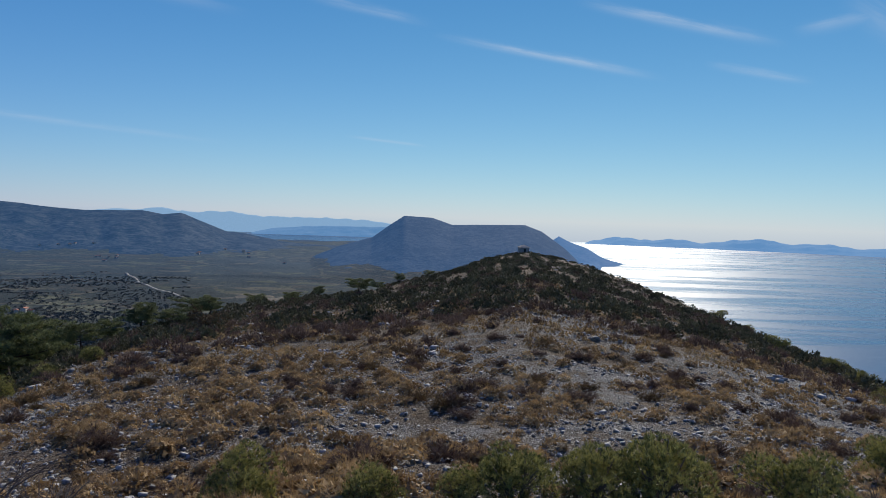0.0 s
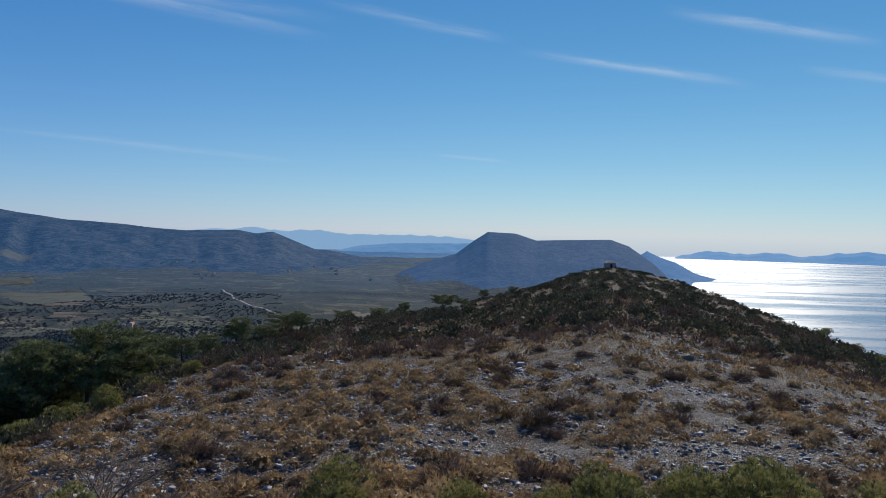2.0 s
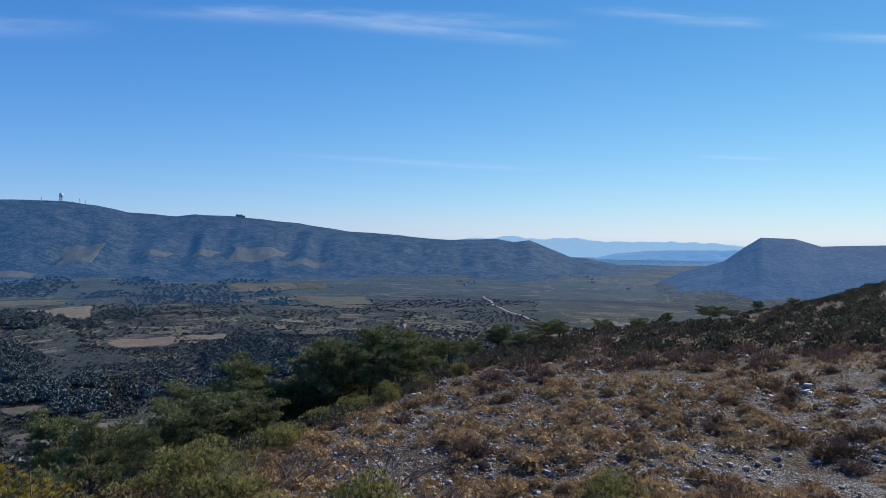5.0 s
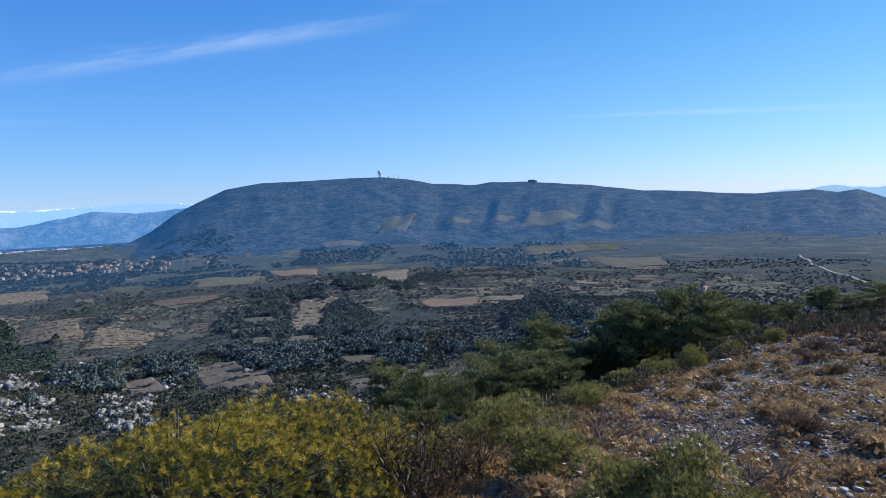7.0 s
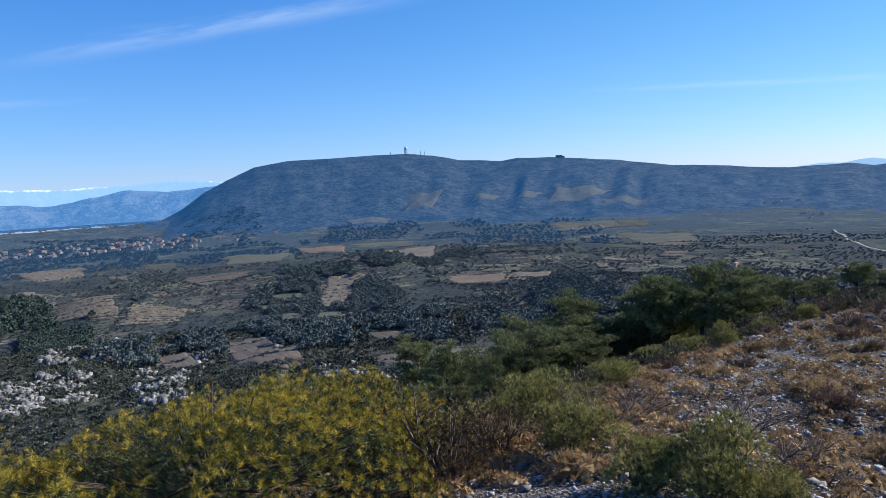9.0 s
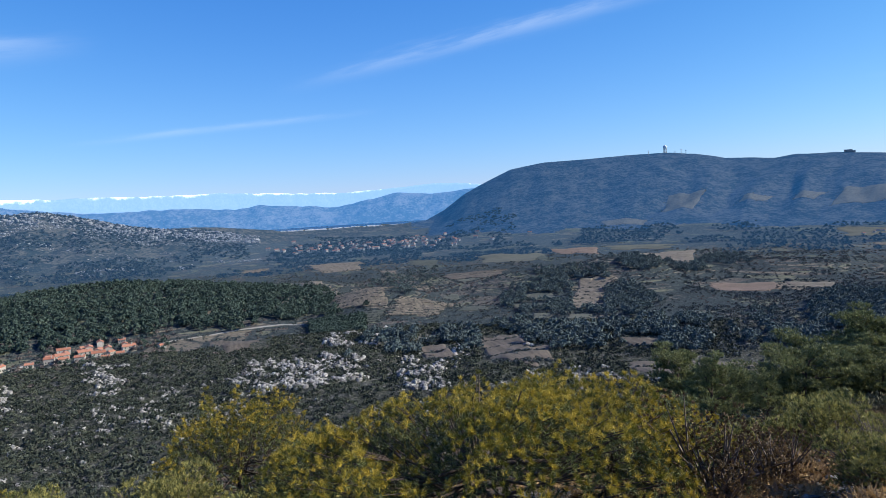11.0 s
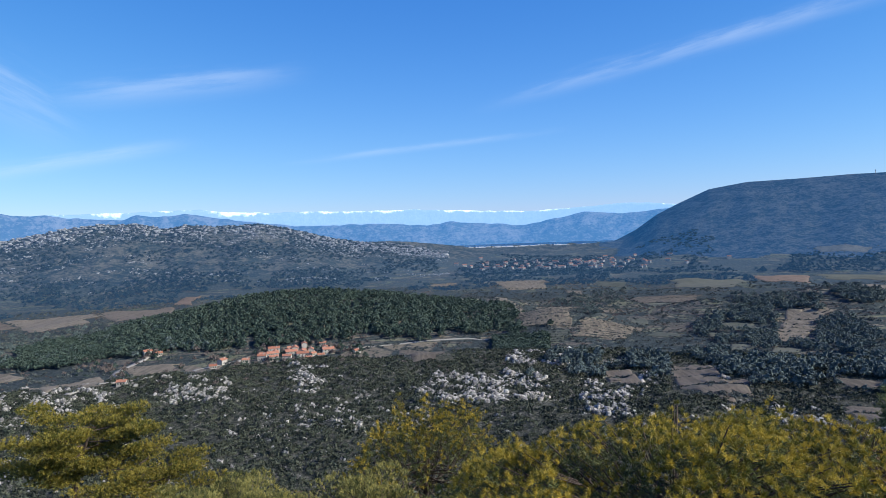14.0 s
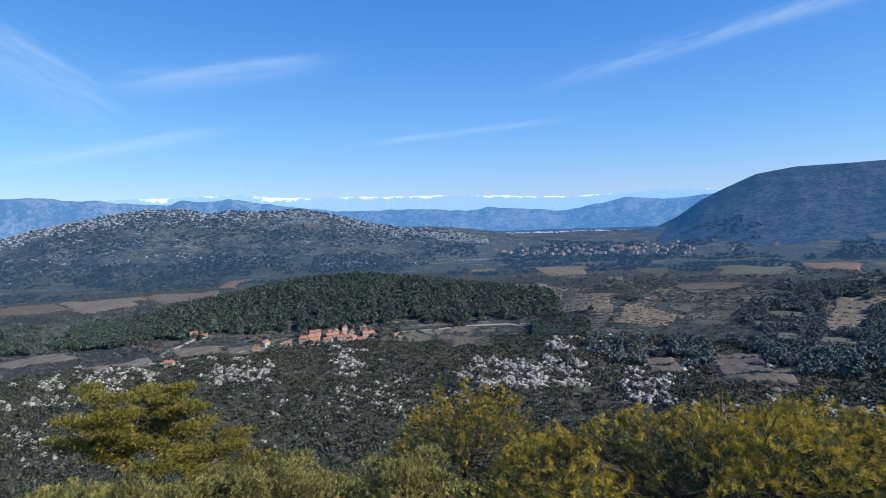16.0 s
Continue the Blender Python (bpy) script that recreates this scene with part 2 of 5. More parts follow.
def sea_material():
    m, n, bsdf = shader("sea_water")
    at = place(n)
    wide = n.add("Mapping", {}, Vector=at, Scale=(0.0022, 0.012, 1.0), Rotation=(0, 0, radians(-12)))
    slick = n.ramp(n.noise(wide, 1.0, 5, 0.6), 0.4, 0.66)
    n.put(bsdf.inputs["Base Color"], n.mix(slick, (0.012, 0.065, 0.16), (0.02, 0.085, 0.18)))
    n.put(bsdf.inputs["Roughness"], n.math("MULTIPLY_ADD", slick, -0.12, 0.33))
    bsdf.inputs["IOR"].default_value = 1.33
    wave = n.noise(at, 0.22, 5, 0.65)
    n.put(bsdf.inputs["Normal"], n.add("Bump", {}, Strength=0.35, Distance=0.5, Height=wave))
    return m


STONY, VALLEY, SEA = ground_material(), valley_material("valley_scrub", 0.525), sea_material()
RIDGE_SOIL = ground_material("ridge_soil", 0.64)
BENCH, HAZE_GLOW_PLAIN = bench_material(), valley_material("haze_glow_plain", 0.53, 1.05, (0.48, 0.57, 0.60))
LIMESTONE = plain("limestone", (0.18, 0.18, 0.178), (0.45, 0.44, 0.42), 2.5, 0.85, 0.7, 0.05, obj=0.5)
LIMESTONE_FAR = plain("limestone_outcrop", (0.12, 0.118, 0.112), (0.56, 0.54, 0.49), 0.9, 0.9, 0.9, 0.6, island=1.0)
GRAVEL = plain("loose_limestone", (0.13, 0.127, 0.12), (0.42, 0.41, 0.39), 4, 0.9, 0.4, 0.02, island=1.0)
BARK = plain("pine_bark", (0.035, 0.026, 0.02), (0.12, 0.09, 0.07), 14, 0.95, 0.8, 0.02)
TWIG = plain("grey_twig", (0.09, 0.07, 0.058), (0.20, 0.16, 0.13), 8, 0.9, 0.2, 0.01)
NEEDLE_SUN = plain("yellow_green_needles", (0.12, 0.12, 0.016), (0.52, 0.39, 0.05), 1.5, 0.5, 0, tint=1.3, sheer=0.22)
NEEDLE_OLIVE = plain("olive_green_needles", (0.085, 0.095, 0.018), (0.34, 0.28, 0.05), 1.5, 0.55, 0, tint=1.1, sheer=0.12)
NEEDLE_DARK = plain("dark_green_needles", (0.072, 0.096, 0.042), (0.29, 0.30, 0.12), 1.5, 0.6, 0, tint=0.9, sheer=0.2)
# darker copy of the needle colours, painting shade inside the crowns
NEEDLE_INNER_SHADE = plain("shade_dark_needles", (0.045, 0.058, 0.022), (0.17, 0.18, 0.055), 1.5, 0.6, 0, tint=0.9, sheer=0.1)
JUNIPER = plain("juniper_sprays", (0.090, 0.105, 0.034), (0.44, 0.395, 0.12), 2.5, 0.6, 0, tint=1.1, sheer=0.22)
DRY_LEAF = plain("brown_leaves", (0.08, 0.052, 0.025), (0.24, 0.16, 0.075), 3, 0.6, 0, tint=1.0, sheer=0.15)
HEATHER = plain("brown_heath_twigs", (0.08, 0.052, 0.04), (0.23, 0.155, 0.11), 3, 0.85, 0, tint=1.0, sheer=0.15)
DRY_GRASS = plain("dry_grass_blades", (0.19, 0.115, 0.05), (0.55, 0.385, 0.185), 1.2, 0.8, 0, tint=1.1, sheer=0.25)
SCRUB = plain("evergreen_scrub", (0.050, 0.055, 0.030), (0.185, 0.165, 0.085), 0.8, 0.8, 0, tint=1.1, sheer=0.10)
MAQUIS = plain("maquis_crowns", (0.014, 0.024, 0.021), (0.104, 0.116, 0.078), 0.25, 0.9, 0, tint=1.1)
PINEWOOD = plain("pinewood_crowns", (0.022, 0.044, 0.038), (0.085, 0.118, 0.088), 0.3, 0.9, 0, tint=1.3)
# paler, bluer copies of the crown colours: valley haze put into base colour
HAZE_TINT_WOOD = plain("haze_tint_wood", (0.056, 0.082, 0.085), (0.130, 0.164, 0.150), 0.3, 0.9, 0, tint=1.3)
HAZE_TINT_SCRUB = plain("haze_tint_scrub", (0.050, 0.066, 0.068), (0.118, 0.134, 0.124), 0.25, 0.9, 0, tint=1.1)
BROADLEAF = plain("bare_broadleaf_crowns", (0.085, 0.072, 0.066), (0.200, 0.165, 0.145), 0.3, 0.9, 0, tint=1.0)
PLASTER = plain("pale_house_plaster", (0.34, 0.31, 0.27), (0.55, 0.51, 0.45), 0.8, 0.9, 0.2, 0.02, obj=0.8)
ROOF = plain("orange_roof_tiles", (0.30, 0.125, 0.075), (0.47, 0.22, 0.14), 1.4, 0.85, 0.5, 0.05, obj=0.8)
STONEWORK = plain("grey_masonry", (0.20, 0.19, 0.18), (0.36, 0.35, 0.33), 2.5, 0.9, 0.6, 0.04)
DARK = plain("dark_opening", (0.015, 0.015, 0.016), (0.03, 0.03, 0.03), 2, 0.5, 0)
SHUTTER = plain("painted_shutter", (0.06, 0.09, 0.07), (0.10, 0.12, 0.10), 3, 0.6, 0)
TRACK = plain("pale_gravel_road", (0.26, 0.245, 0.21), (0.42, 0.40, 0.35), 0.2, 0.95, 0.2, 0.05)
SOIL = plain("ploughed_vineyard_soil", (0.086, 0.074, 0.058), (0.160, 0.134, 0.104), 0.09, 0.95, 0.6, 0.4, rows=0.35, obj=0.7)
STUBBLE = plain("pale_terrace_earth", (0.108, 0.094, 0.072), (0.215, 0.185, 0.138), 0.12, 0.95, 0.6, 0.4, rows=0.35, obj=0.5)
MEADOW = plain("olive_winter_meadow", (0.058, 0.068, 0.056), (0.112, 0.116, 0.090), 0.05, 0.95, 0.4, 0.3, obj=0.8)
REDSOIL = plain("reddish_soil", (0.120, 0.092, 0.070), (0.215, 0.158, 0.120), 0.08, 0.95, 0.4, 0.3)
PAINT = plain("white_painted_steel", (0.62, 0.63, 0.64), (0.78, 0.78, 0.78), 0.5, 0.5, 0)
STEEL = plain("grey_steel", (0.25, 0.26, 0.27), (0.4, 0.4, 0.4), 0.5, 0.5, 0, metal=0.6)
# third colour of each: haze, painted on as emission
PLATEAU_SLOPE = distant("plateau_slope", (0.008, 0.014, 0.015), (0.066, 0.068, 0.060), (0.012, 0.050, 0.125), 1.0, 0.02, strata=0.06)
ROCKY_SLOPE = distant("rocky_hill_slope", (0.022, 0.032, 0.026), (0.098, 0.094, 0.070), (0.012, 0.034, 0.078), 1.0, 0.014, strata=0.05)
# woods and plots on the slopes, with the same emitted haze
HAZE_GLOW_WOOD = distant("far_woods", (0.016, 0.026, 0.024), (0.050, 0.060, 0.046), (0.010, 0.032, 0.072), 1.0, 0.05)
HAZE_GLOW_PLOT = distant("haze_glow_plot", (0.070, 0.070, 0.060), (0.115, 0.110, 0.092), (0.018, 0.045, 0.09), 1.0, 0.05)
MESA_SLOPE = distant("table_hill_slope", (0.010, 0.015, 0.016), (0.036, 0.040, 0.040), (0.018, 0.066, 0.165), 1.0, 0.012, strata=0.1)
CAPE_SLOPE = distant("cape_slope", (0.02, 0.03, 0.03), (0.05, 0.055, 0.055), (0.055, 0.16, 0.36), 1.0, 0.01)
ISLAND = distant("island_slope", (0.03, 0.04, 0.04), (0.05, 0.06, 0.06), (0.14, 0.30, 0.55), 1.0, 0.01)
RANGE_NEAR = distant("haze_glow_range", (0.04, 0.05, 0.055), (0.12, 0.12, 0.12), (0.036, 0.150, 0.350), 1.0, 0.006)
RANGE_MID = distant("haze_glow_ridge", (0.04, 0.05, 0.06), (0.07, 0.08, 0.09), (0.11, 0.25, 0.46), 1.0, 0.006)
RANGE_FAR = distant("pale_haze_range", (0.05, 0.06, 0.07), (0.08, 0.09, 0.10), (0.26, 0.42, 0.60), 1.0, 0.006)
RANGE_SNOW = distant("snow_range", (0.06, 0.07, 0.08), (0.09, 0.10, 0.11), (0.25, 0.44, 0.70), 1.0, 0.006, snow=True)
# rock, walls and roofs emit a little blue as painted haze
HAZE_GLOW_ROCK = distant("haze_glow_limestone", (0.15, 0.150, 0.145), (0.36, 0.352, 0.33), (0.020, 0.045, 0.09), 1.0, 0.06)
HAZE_GLOW_WALL = distant("haze_glow_wall", (0.20, 0.195, 0.185), (0.30, 0.29, 0.27), (0.020, 0.040, 0.07), 1.0, 0.1)
HAZE_GLOW_ROOF = distant("haze_glow_roof", (0.20, 0.095, 0.065), (0.27, 0.14, 0.10), (0.020, 0.035, 0.06), 1.0, 0.1)


# ---- small tools ----
def lattice(x, y, seed=0):
    """Smooth value noise, 0 to 1, of arrays."""
    xi, yi = np.floor(x).astype(np.int64), np.floor(y).astype(np.int64)
    fx, fy = x - xi, y - yi
    fx, fy = fx * fx * (3 - 2 * fx), fy * fy * (3 - 2 * fy)

    def val(i, j):
        h = (i * 374761393 + j * 668265263 + seed * 982451653) & 0x7FFFFFFF
        h = ((h ^ (h >> 13)) * 1274126177) & 0x7FFFFFFF
        return ((h ^ (h >> 16)) & 0xFFFFFF) / 0xFFFFFF

    a, b, c, e = val(xi, yi), val(xi + 1, yi), val(xi, yi + 1), val(xi + 1, yi + 1)
    return (a * (1 - fx) + b * fx) * (1 - fy) + (c * (1 - fx) + e * fx) * fy


def fbm(x, y, octaves=4, seed=0, gain=0.5):
    total, amp, norm = 0.0, 1.0, 0.0
    for k in range(octaves):
        total = total + amp * lattice(x * 2 ** k + 17.3 * k, y * 2 ** k - 9.1 * k, seed + k)
        norm += amp
        amp *= gain
    return total / norm


def step(lo, hi, v):
    t = np.clip((v - lo) / (hi - lo), 0, 1)
    return t * t * (3 - 2 * t)


def tri_mesh(name, verts, faces, tint=None, smooth=False):
    """A mesh of triangles or quads from arrays."""
    me = bpy.data.meshes.new(name)
    n, k = faces.shape
    me.vertices.add(len(verts))
    me.vertices.foreach_set("co", np.ascontiguousarray(verts, dtype=np.float32).ravel())
    me.loops.add(n * k)
    me.loops.foreach_set("vertex_index", np.ascontiguousarray(faces, dtype=np.int32).ravel())
    me.polygons.add(n)
    me.polygons.foreach_set("loop_start", np.arange(0, n * k, k, dtype=np.int32))
    if smooth:
        me.polygons.foreach_set("use_smooth", np.ones(n, dtype=bool))
    if tint is not None:
        at = me.attributes.new("tint", "FLOAT", "POINT")
        at.data.foreach_set("value", np.ascontiguousarray(tint, dtype=np.float32))
    me.update(calc_edges=True)
    return me


def mesh_object(name, me, material, parent=None, label=""):
    me.materials.append(material)
    ob = new(name, me)
    ob.parent = parent
    return tagged(ob, label)


def part(name, bm, material, parent=None, label=""):
    me = bpy.data.meshes.new(name)
    bm.to_mesh(me)
    bm.free()
    return mesh_object(name, me, material, parent, label)


def empty(name, m, label, category, group=""):
    ob = new(name)
    ob.empty_display_size = 0.3
    ob.matrix_basis = m
    return tagged(ob, label, category, group)


def box(bm, x0, y0, z0, x1, y1, z1, bevel=0.0):
    made = bmesh.ops.create_cube(bm, size=1.0)["verts"]
    for v in made:
        v.co = Vector((x0 + (v.co.x + 0.5) * (x1 - x0), y0 + (v.co.y + 0.5) * (y1 - y0), z0 + (v.co.z + 0.5) * (z1 - z0)))
    if bevel:
        edges = {e for v in made for e in v.link_edges}
        bmesh.ops.bevel(bm, geom=list(edges), offset=bevel, segments=1, affect="EDGES")
    return bm


def tubes(paths, sides=5):
    """Tapered tubes along paths of (point, radius); arrays for tri_mesh (quads)."""
    verts, faces, base = [], [], 0
    for path in paths:
        for i, (p, r) in enumerate(path):
            q = path[min(i + 1, len(path) - 1)][0] - path[max(i - 1, 0)][0]
            q = q.normalized() if q.length > 1e-6 else Vector((0, 0, 1))
            s = q.cross(Vector((0.31, 0.95, 0.11))).normalized()
            t = q.cross(s)
            for k in range(sides):
                a = 2 * math.pi * k / sides
                verts.append(p + r * (math.cos(a) * s + math.sin(a) * t))
        for i in range(len(path) - 1):
            for k in range(sides):
                a, b = base + i * sides + k, base + i * sides + (k + 1) % sides
                faces.append((a, b, b + sides, a + sides))
        base += len(path) * sides
    return np.array([tuple(v) for v in verts]), np.array(faces)


def ball(detail):
    bm = bmesh.new()
    bmesh.ops.create_icosphere(bm, subdivisions=detail, radius=1.0)
    v = np.array([tuple(p.co) for p in bm.verts])
    f = np.array([[p.index for p in q.verts] for q in bm.faces])
    bm.free()
    return v, f


CUBE = (np.array([(x, y, z) for x in (-0.75, 0.75) for y in (-0.75, 0.75) for z in (-0.75, 0.75)]),
        np.array([(0, 1, 3), (0, 3, 2), (4, 6, 7), (4, 7, 5), (0, 4, 5), (0, 5, 1), (2, 3, 7), (2, 7, 6), (0, 2, 6), (0, 6, 4), (1, 5, 7), (1, 7, 3)]))
BALLS = {0: CUBE, 1: ball(1), 2: ball(2)}


def strew(name, where, sizes, material, detail=1, rough=0.3, flat=1.0, seed=1, sink=0.2, pointed=0.0, angular=False, long=1.0, strike=None):
    """Many lumps in one mesh: crowns of far scrub, stones."""
    rng = np.random.default_rng(seed)
    v, f = BALLS[detail]
    n = len(where)
    if not n:
        return None
    jit = 1 + rough * (rng.random((n, len(v), 3 if angular else 1)) - 0.5) * 2
    s = sizes[:, None] * np.stack([long * (0.8 + 0.4 * rng.random(n)), 0.8 + 0.4 * rng.random(n), flat * (0.8 + 0.4 * rng.random(n))], 1)
    pts = v[None] * jit
    if pointed:
        shrink = 1 - pointed * np.clip((v[:, 2] + 0.3) / 1.3, 0, 1)
        pts[..., 0] *= shrink
        pts[..., 1] *= shrink
    pts = pts * s[:, None, :]
    a = rng.random(n) * 6.283 if strike is None else strike + 0.5 * rng.standard_normal(n)
    c, w = np.cos(a)[:, None], np.sin(a)[:, None]
    x, y = pts[..., 0] * c - pts[..., 1] * w, pts[..., 0] * w + pts[..., 1] * c
    pts = np.stack([x, y, pts[..., 2]], 2) + where[:, None, :]
    pts[..., 2] += (s[:, 2] * (1 - sink))[:, None]
    faces = (f[None] + (np.arange(n) * len(v))[:, None, None]).reshape(-1, 3)
    tint = np.repeat(rng.random(n), len(v))
    me = tri_mesh(name, pts.reshape(-1, 3), faces, tint, smooth=not angular)
    return mesh_object(name, me, material)


# ---- the lie of the land, in heading (degrees to the left of +y) and distance from the summit ----
SEA_LEVEL = EYE - 138.0
# the summit's shoulder: heading, dip below the eye, distance
EDGE = np.array([(-180, -20, 20), (-60, -14, 30), (-45, -12.8, 33), (-33, -11.0, 42), (-27, -9.0, 62), (-21, -6.7, 100),
                 (-12.5, -3.75, 190), (-7, -2.6, 255), (-4, -3.2, 250), (0, -4.8, 170), (4.6, -6.1, 115), (9.2, -6.9, 90),
                 (14, -7.7, 75), (18.6, -8.7, 62), (23, -9.7, 52), (27.5, -11.0, 44), (32, -12.9, 36), (37, -14.8, 28),
                 (44, -17, 24), (52, -19, 20), (60, -21.5, 17), (75, -23, 15), (100, -22.8, 15), (130, -20.5, 17), (180, -20, 20)], dtype=float)
# skylines: heading, height angle
PLATEAU = np.array([(78, -3.2), (76.4, -1.99), (74.8, -1.2), (73.1, 0), (71.3, 0.89), (69.2, 1.8), (66.5, 2.22), (63, 2.26), (59.3, 2.36), (56.9, 2.33),
                    (54.7, 2.1), (52.6, 1.63), (49.1, 1.38), (47.7, 1.55), (44.5, 1.42), (39.9, 0.95), (35.5, 0.29), (33, 0.16),
                    (28.9, -0.24), (27.3, -0.32), (23.6, -0.2), (22.1, -0.45), (20.8, -0.3), (19.6, -0.77), (17.4, -1.68),
                    (16.1, -1.74), (13.1, -2.39), (11, -2.56), (8.5, -2.6), (4, -3.2)])[::-1]
MESA = np.array([(12, -4.4), (10, -3.3), (8.5, -2.6), (5.8, -1.8), (4.4, -0.73), (3.2, 0.08), (0.9, 0), (-0.8, -0.55), (-3, -0.45), (-6.8, -0.34),
                 (-8.2, -0.85), (-10.1, -2.17), (-11.3, -3.32), (-13, -5.0)])[::-1]
CAPE = np.array([(-6.5, -3.6), (-8, -2.2), (-9, -1.52), (-9.6, -1.07), (-10.6, -1.59), (-11.9, -2.09), (-13.3, -2.85), (-14.9, -3.30), (-15.6, -3.7)])[::-1]
ROCKY = np.array([(132, -2.2), (126.4, -0.94), (124.3, -0.37), (121.8, 0.05), (119.2, 0.57), (116.8, 0.85), (114, 0.8), (112.3, 0.31), (110.6, 0.6),
                  (108.9, 0.4), (106.7, 0.41), (105.3, 0.5), (103.1, 0.05), (100.4, -0.71), (97.6, -1.29), (94.8, -1.31), (91.5, -1.66),
                  (88.2, -2.16), (83.6, -2.31), (79.1, -2.21), (75.7, -1.95), (72, -2.2), (66, -3.2)])[::-1]
WOOD = np.array([(123, -9.6), (118, -7.9), (114.4, -6.9), (111.4, -6.45), (107, -5.6), (104.2, -5.4), (100.1, -5.4), (95.4, -5.9),
                 (90.7, -6.5), (86, -7.1), (83.3, -7.9), (80, -9.6)])[::-1]


def ridge(a, d, line, crest, front, behind, foot, power=1.3):
    """A rise whose crest follows a skyline at a given distance."""
    top = crest * np.tan(np.radians(np.interp(a, line[:, 0], line[:, 1])))
    t = np.where(d < crest, (crest - d) / front, (d - crest) / behind)
    z = foot + (top - foot) * np.clip(1 - t, 0, 1) ** power
    inside = (a > line[0, 0]) & (a < line[-1, 0]) & (t < 1)
    return np.where(inside, z, -1e4)


def land(x, y):
    """Height of the ground above the summit, of arrays."""
    a, d = np.degrees(np.arctan2(-x, y)), np.hypot(x, y)
    el, de = np.interp(a, EDGE[:, 0], EDGE[:, 1]), np.interp(a, EDGE[:, 0], EDGE[:, 2])
    ze = de * np.tan(np.radians(el))
    z11 = -11 * np.tan(np.radians(19 + 4.0 * step(38, 62, a) - 1.5 * step(-10, -35, a)))
    near = np.where(d < 3, -EYE - 0.10 * d, -EYE - 0.3 + (z11 + EYE + 0.3) * (d - 3) / 8)
    near = np.where(d > 11, z11 + (ze - z11) * (d - 11) / (de - 11), near)
    u = np.maximum(d - de, 0)
    s0 = np.maximum((z11 - ze) / (de - 11), 0.03)
    length = 12 + 0.25 * de
    near = np.where(d > de, ze - s0 * u - (0.47 - np.minimum(s0, 0.3)) * (u - length * (1 - np.exp(-u / length))), near)
    near = near + (fbm(x / 3.1, y / 3.1, 4, 3) - 0.5) * 0.55 * step(2, 9, d) + (fbm(x / 22, y / 22, 3, 9) - 0.5) * 2.0 * step(30, 90, d)
    # the valley: a stony bench under the summit, then the plain
    bench = -106 - 19 * step(540, 660, d) + 22 * step(1500, 2700, d)
    bench = bench + (fbm(x / 60, y / 60, 4, 5) - 0.5) * 16 * step(700, 480, d) * step(50, 75, a)
    bench = bench + (fbm(x / 170, y / 170, 3, 8) - 0.5) * 10 * step(560, 800, d) * step(30, 60, a)
    bench = np.where(d > 2650, -104 - 60 * step(2650, 3300, d), bench)
    for ha, hd, wa, wd, rise in ((61, 960, 5.5, 120, 26), (49, 1020, 5.0, 110, 16), (80.5, 810, 4.5, 75, 20), (70, 900, 4.0, 90, 12), (41, 740, 5.0, 90, 14)):
        bench = bench + rise * np.exp(-((a - ha) / wa) ** 2 - ((d - hd) / wd) ** 2)
    seaward = step(2, -9, a) + step(158, 176, a)
    bench = bench - seaward * 45 * step(100, 600, d)
    z = np.maximum(near, bench) + 4.0 * np.exp(-np.abs(near - bench) / 8.0) * step(255, 330, d)
    z = np.where(d < 90, near, z)
    hills = [ridge(a, d, PLATEAU, 2450 - 4 * np.clip(57 - a, 0, 60), 950, 600, -122, 1.35),
             ridge(a, d, MESA, 1750.0, 560, 500, -128, 1.15), ridge(a, d, CAPE, 2400.0, 300, 300, -150, 1.0),
             ridge(a, d, ROCKY, 1950.0 + 5 * np.clip(100 - a, 0, 40) * 3, 600, 700, -124, 1.5),
             ridge(a, d, WOOD, 880.0, 160, 260, -126, 0.8)]
    rough = (fbm(a * 0.45 + d / 900, d / 300, 5, 21, 0.52) - 0.5) * 30 * step(1250, 1700, d)
    rough = rough + (np.abs(fbm(a * 0.30 + d / 2600, d / 1500, 3, 23) - 0.5) * 2 - 0.25) * -8 * step(1400, 1800, d) * step(8, 20, a) * step(76, 66, a)
    low = (fbm(x / 90, y / 90, 4, 31) - 0.5) * 9 * step(600, 1200, d)
    # spurs and gullies that run obliquely down the plateau's side
    wave = a * 0.23 + d / 1150 + 2.2 * fbm(a * 0.16, d / 700, 3, 27)
    spur = 1 - 2 * np.abs(wave - np.floor(wave) - 0.5)
    spur = 0.6 * spur + 0.4 * fbm(wave * 3.1, d / 400, 3, 28) - 0.5
    rough = rough * 0.8 + 24 * spur * step(1380, 1800, d) * step(14, 30, a) * (0.8 * step(64, 52, a) + 0.2)
    for h in hills:
        z = np.maximum(z, h)
    top = np.maximum.reduce(hills)
    slope = step(-115, -60, top) * step(30, -10, np.abs(top - z))
    # gullies in the flanks, none on the crests
    crestd = np.where(a > 66, np.where(a > 80, 1950.0, 2450.0), np.where(a > 9, 2450 - 4 * np.clip(57 - a, 0, 60), 1750.0))
    flank = step(20, 260, np.abs(crestd - d))
    return z + rough * slope * flank + low * (1 - slope) + EYE


def at_ground(az, d, lift=0.0):
    x, y = -d * math.sin(radians(az)), d * math.cos(radians(az))
    return Vector((x, y, float(land(np.array([x]), np.array([y]))[0]) + lift))


def spots(az, d):
    """Points on the ground for arrays of headings and distances."""
    x, y = -d * np.sin(np.radians(az)), d * np.cos(np.radians(az))
    return np.stack([x, y, land(x, y)], 1)


# ---- ground, hills, sea ----
headings = np.concatenate([np.arange(-180, -46, 4.0), np.arange(-44, 138, 0.2), np.arange(140, 180, 4.0)])


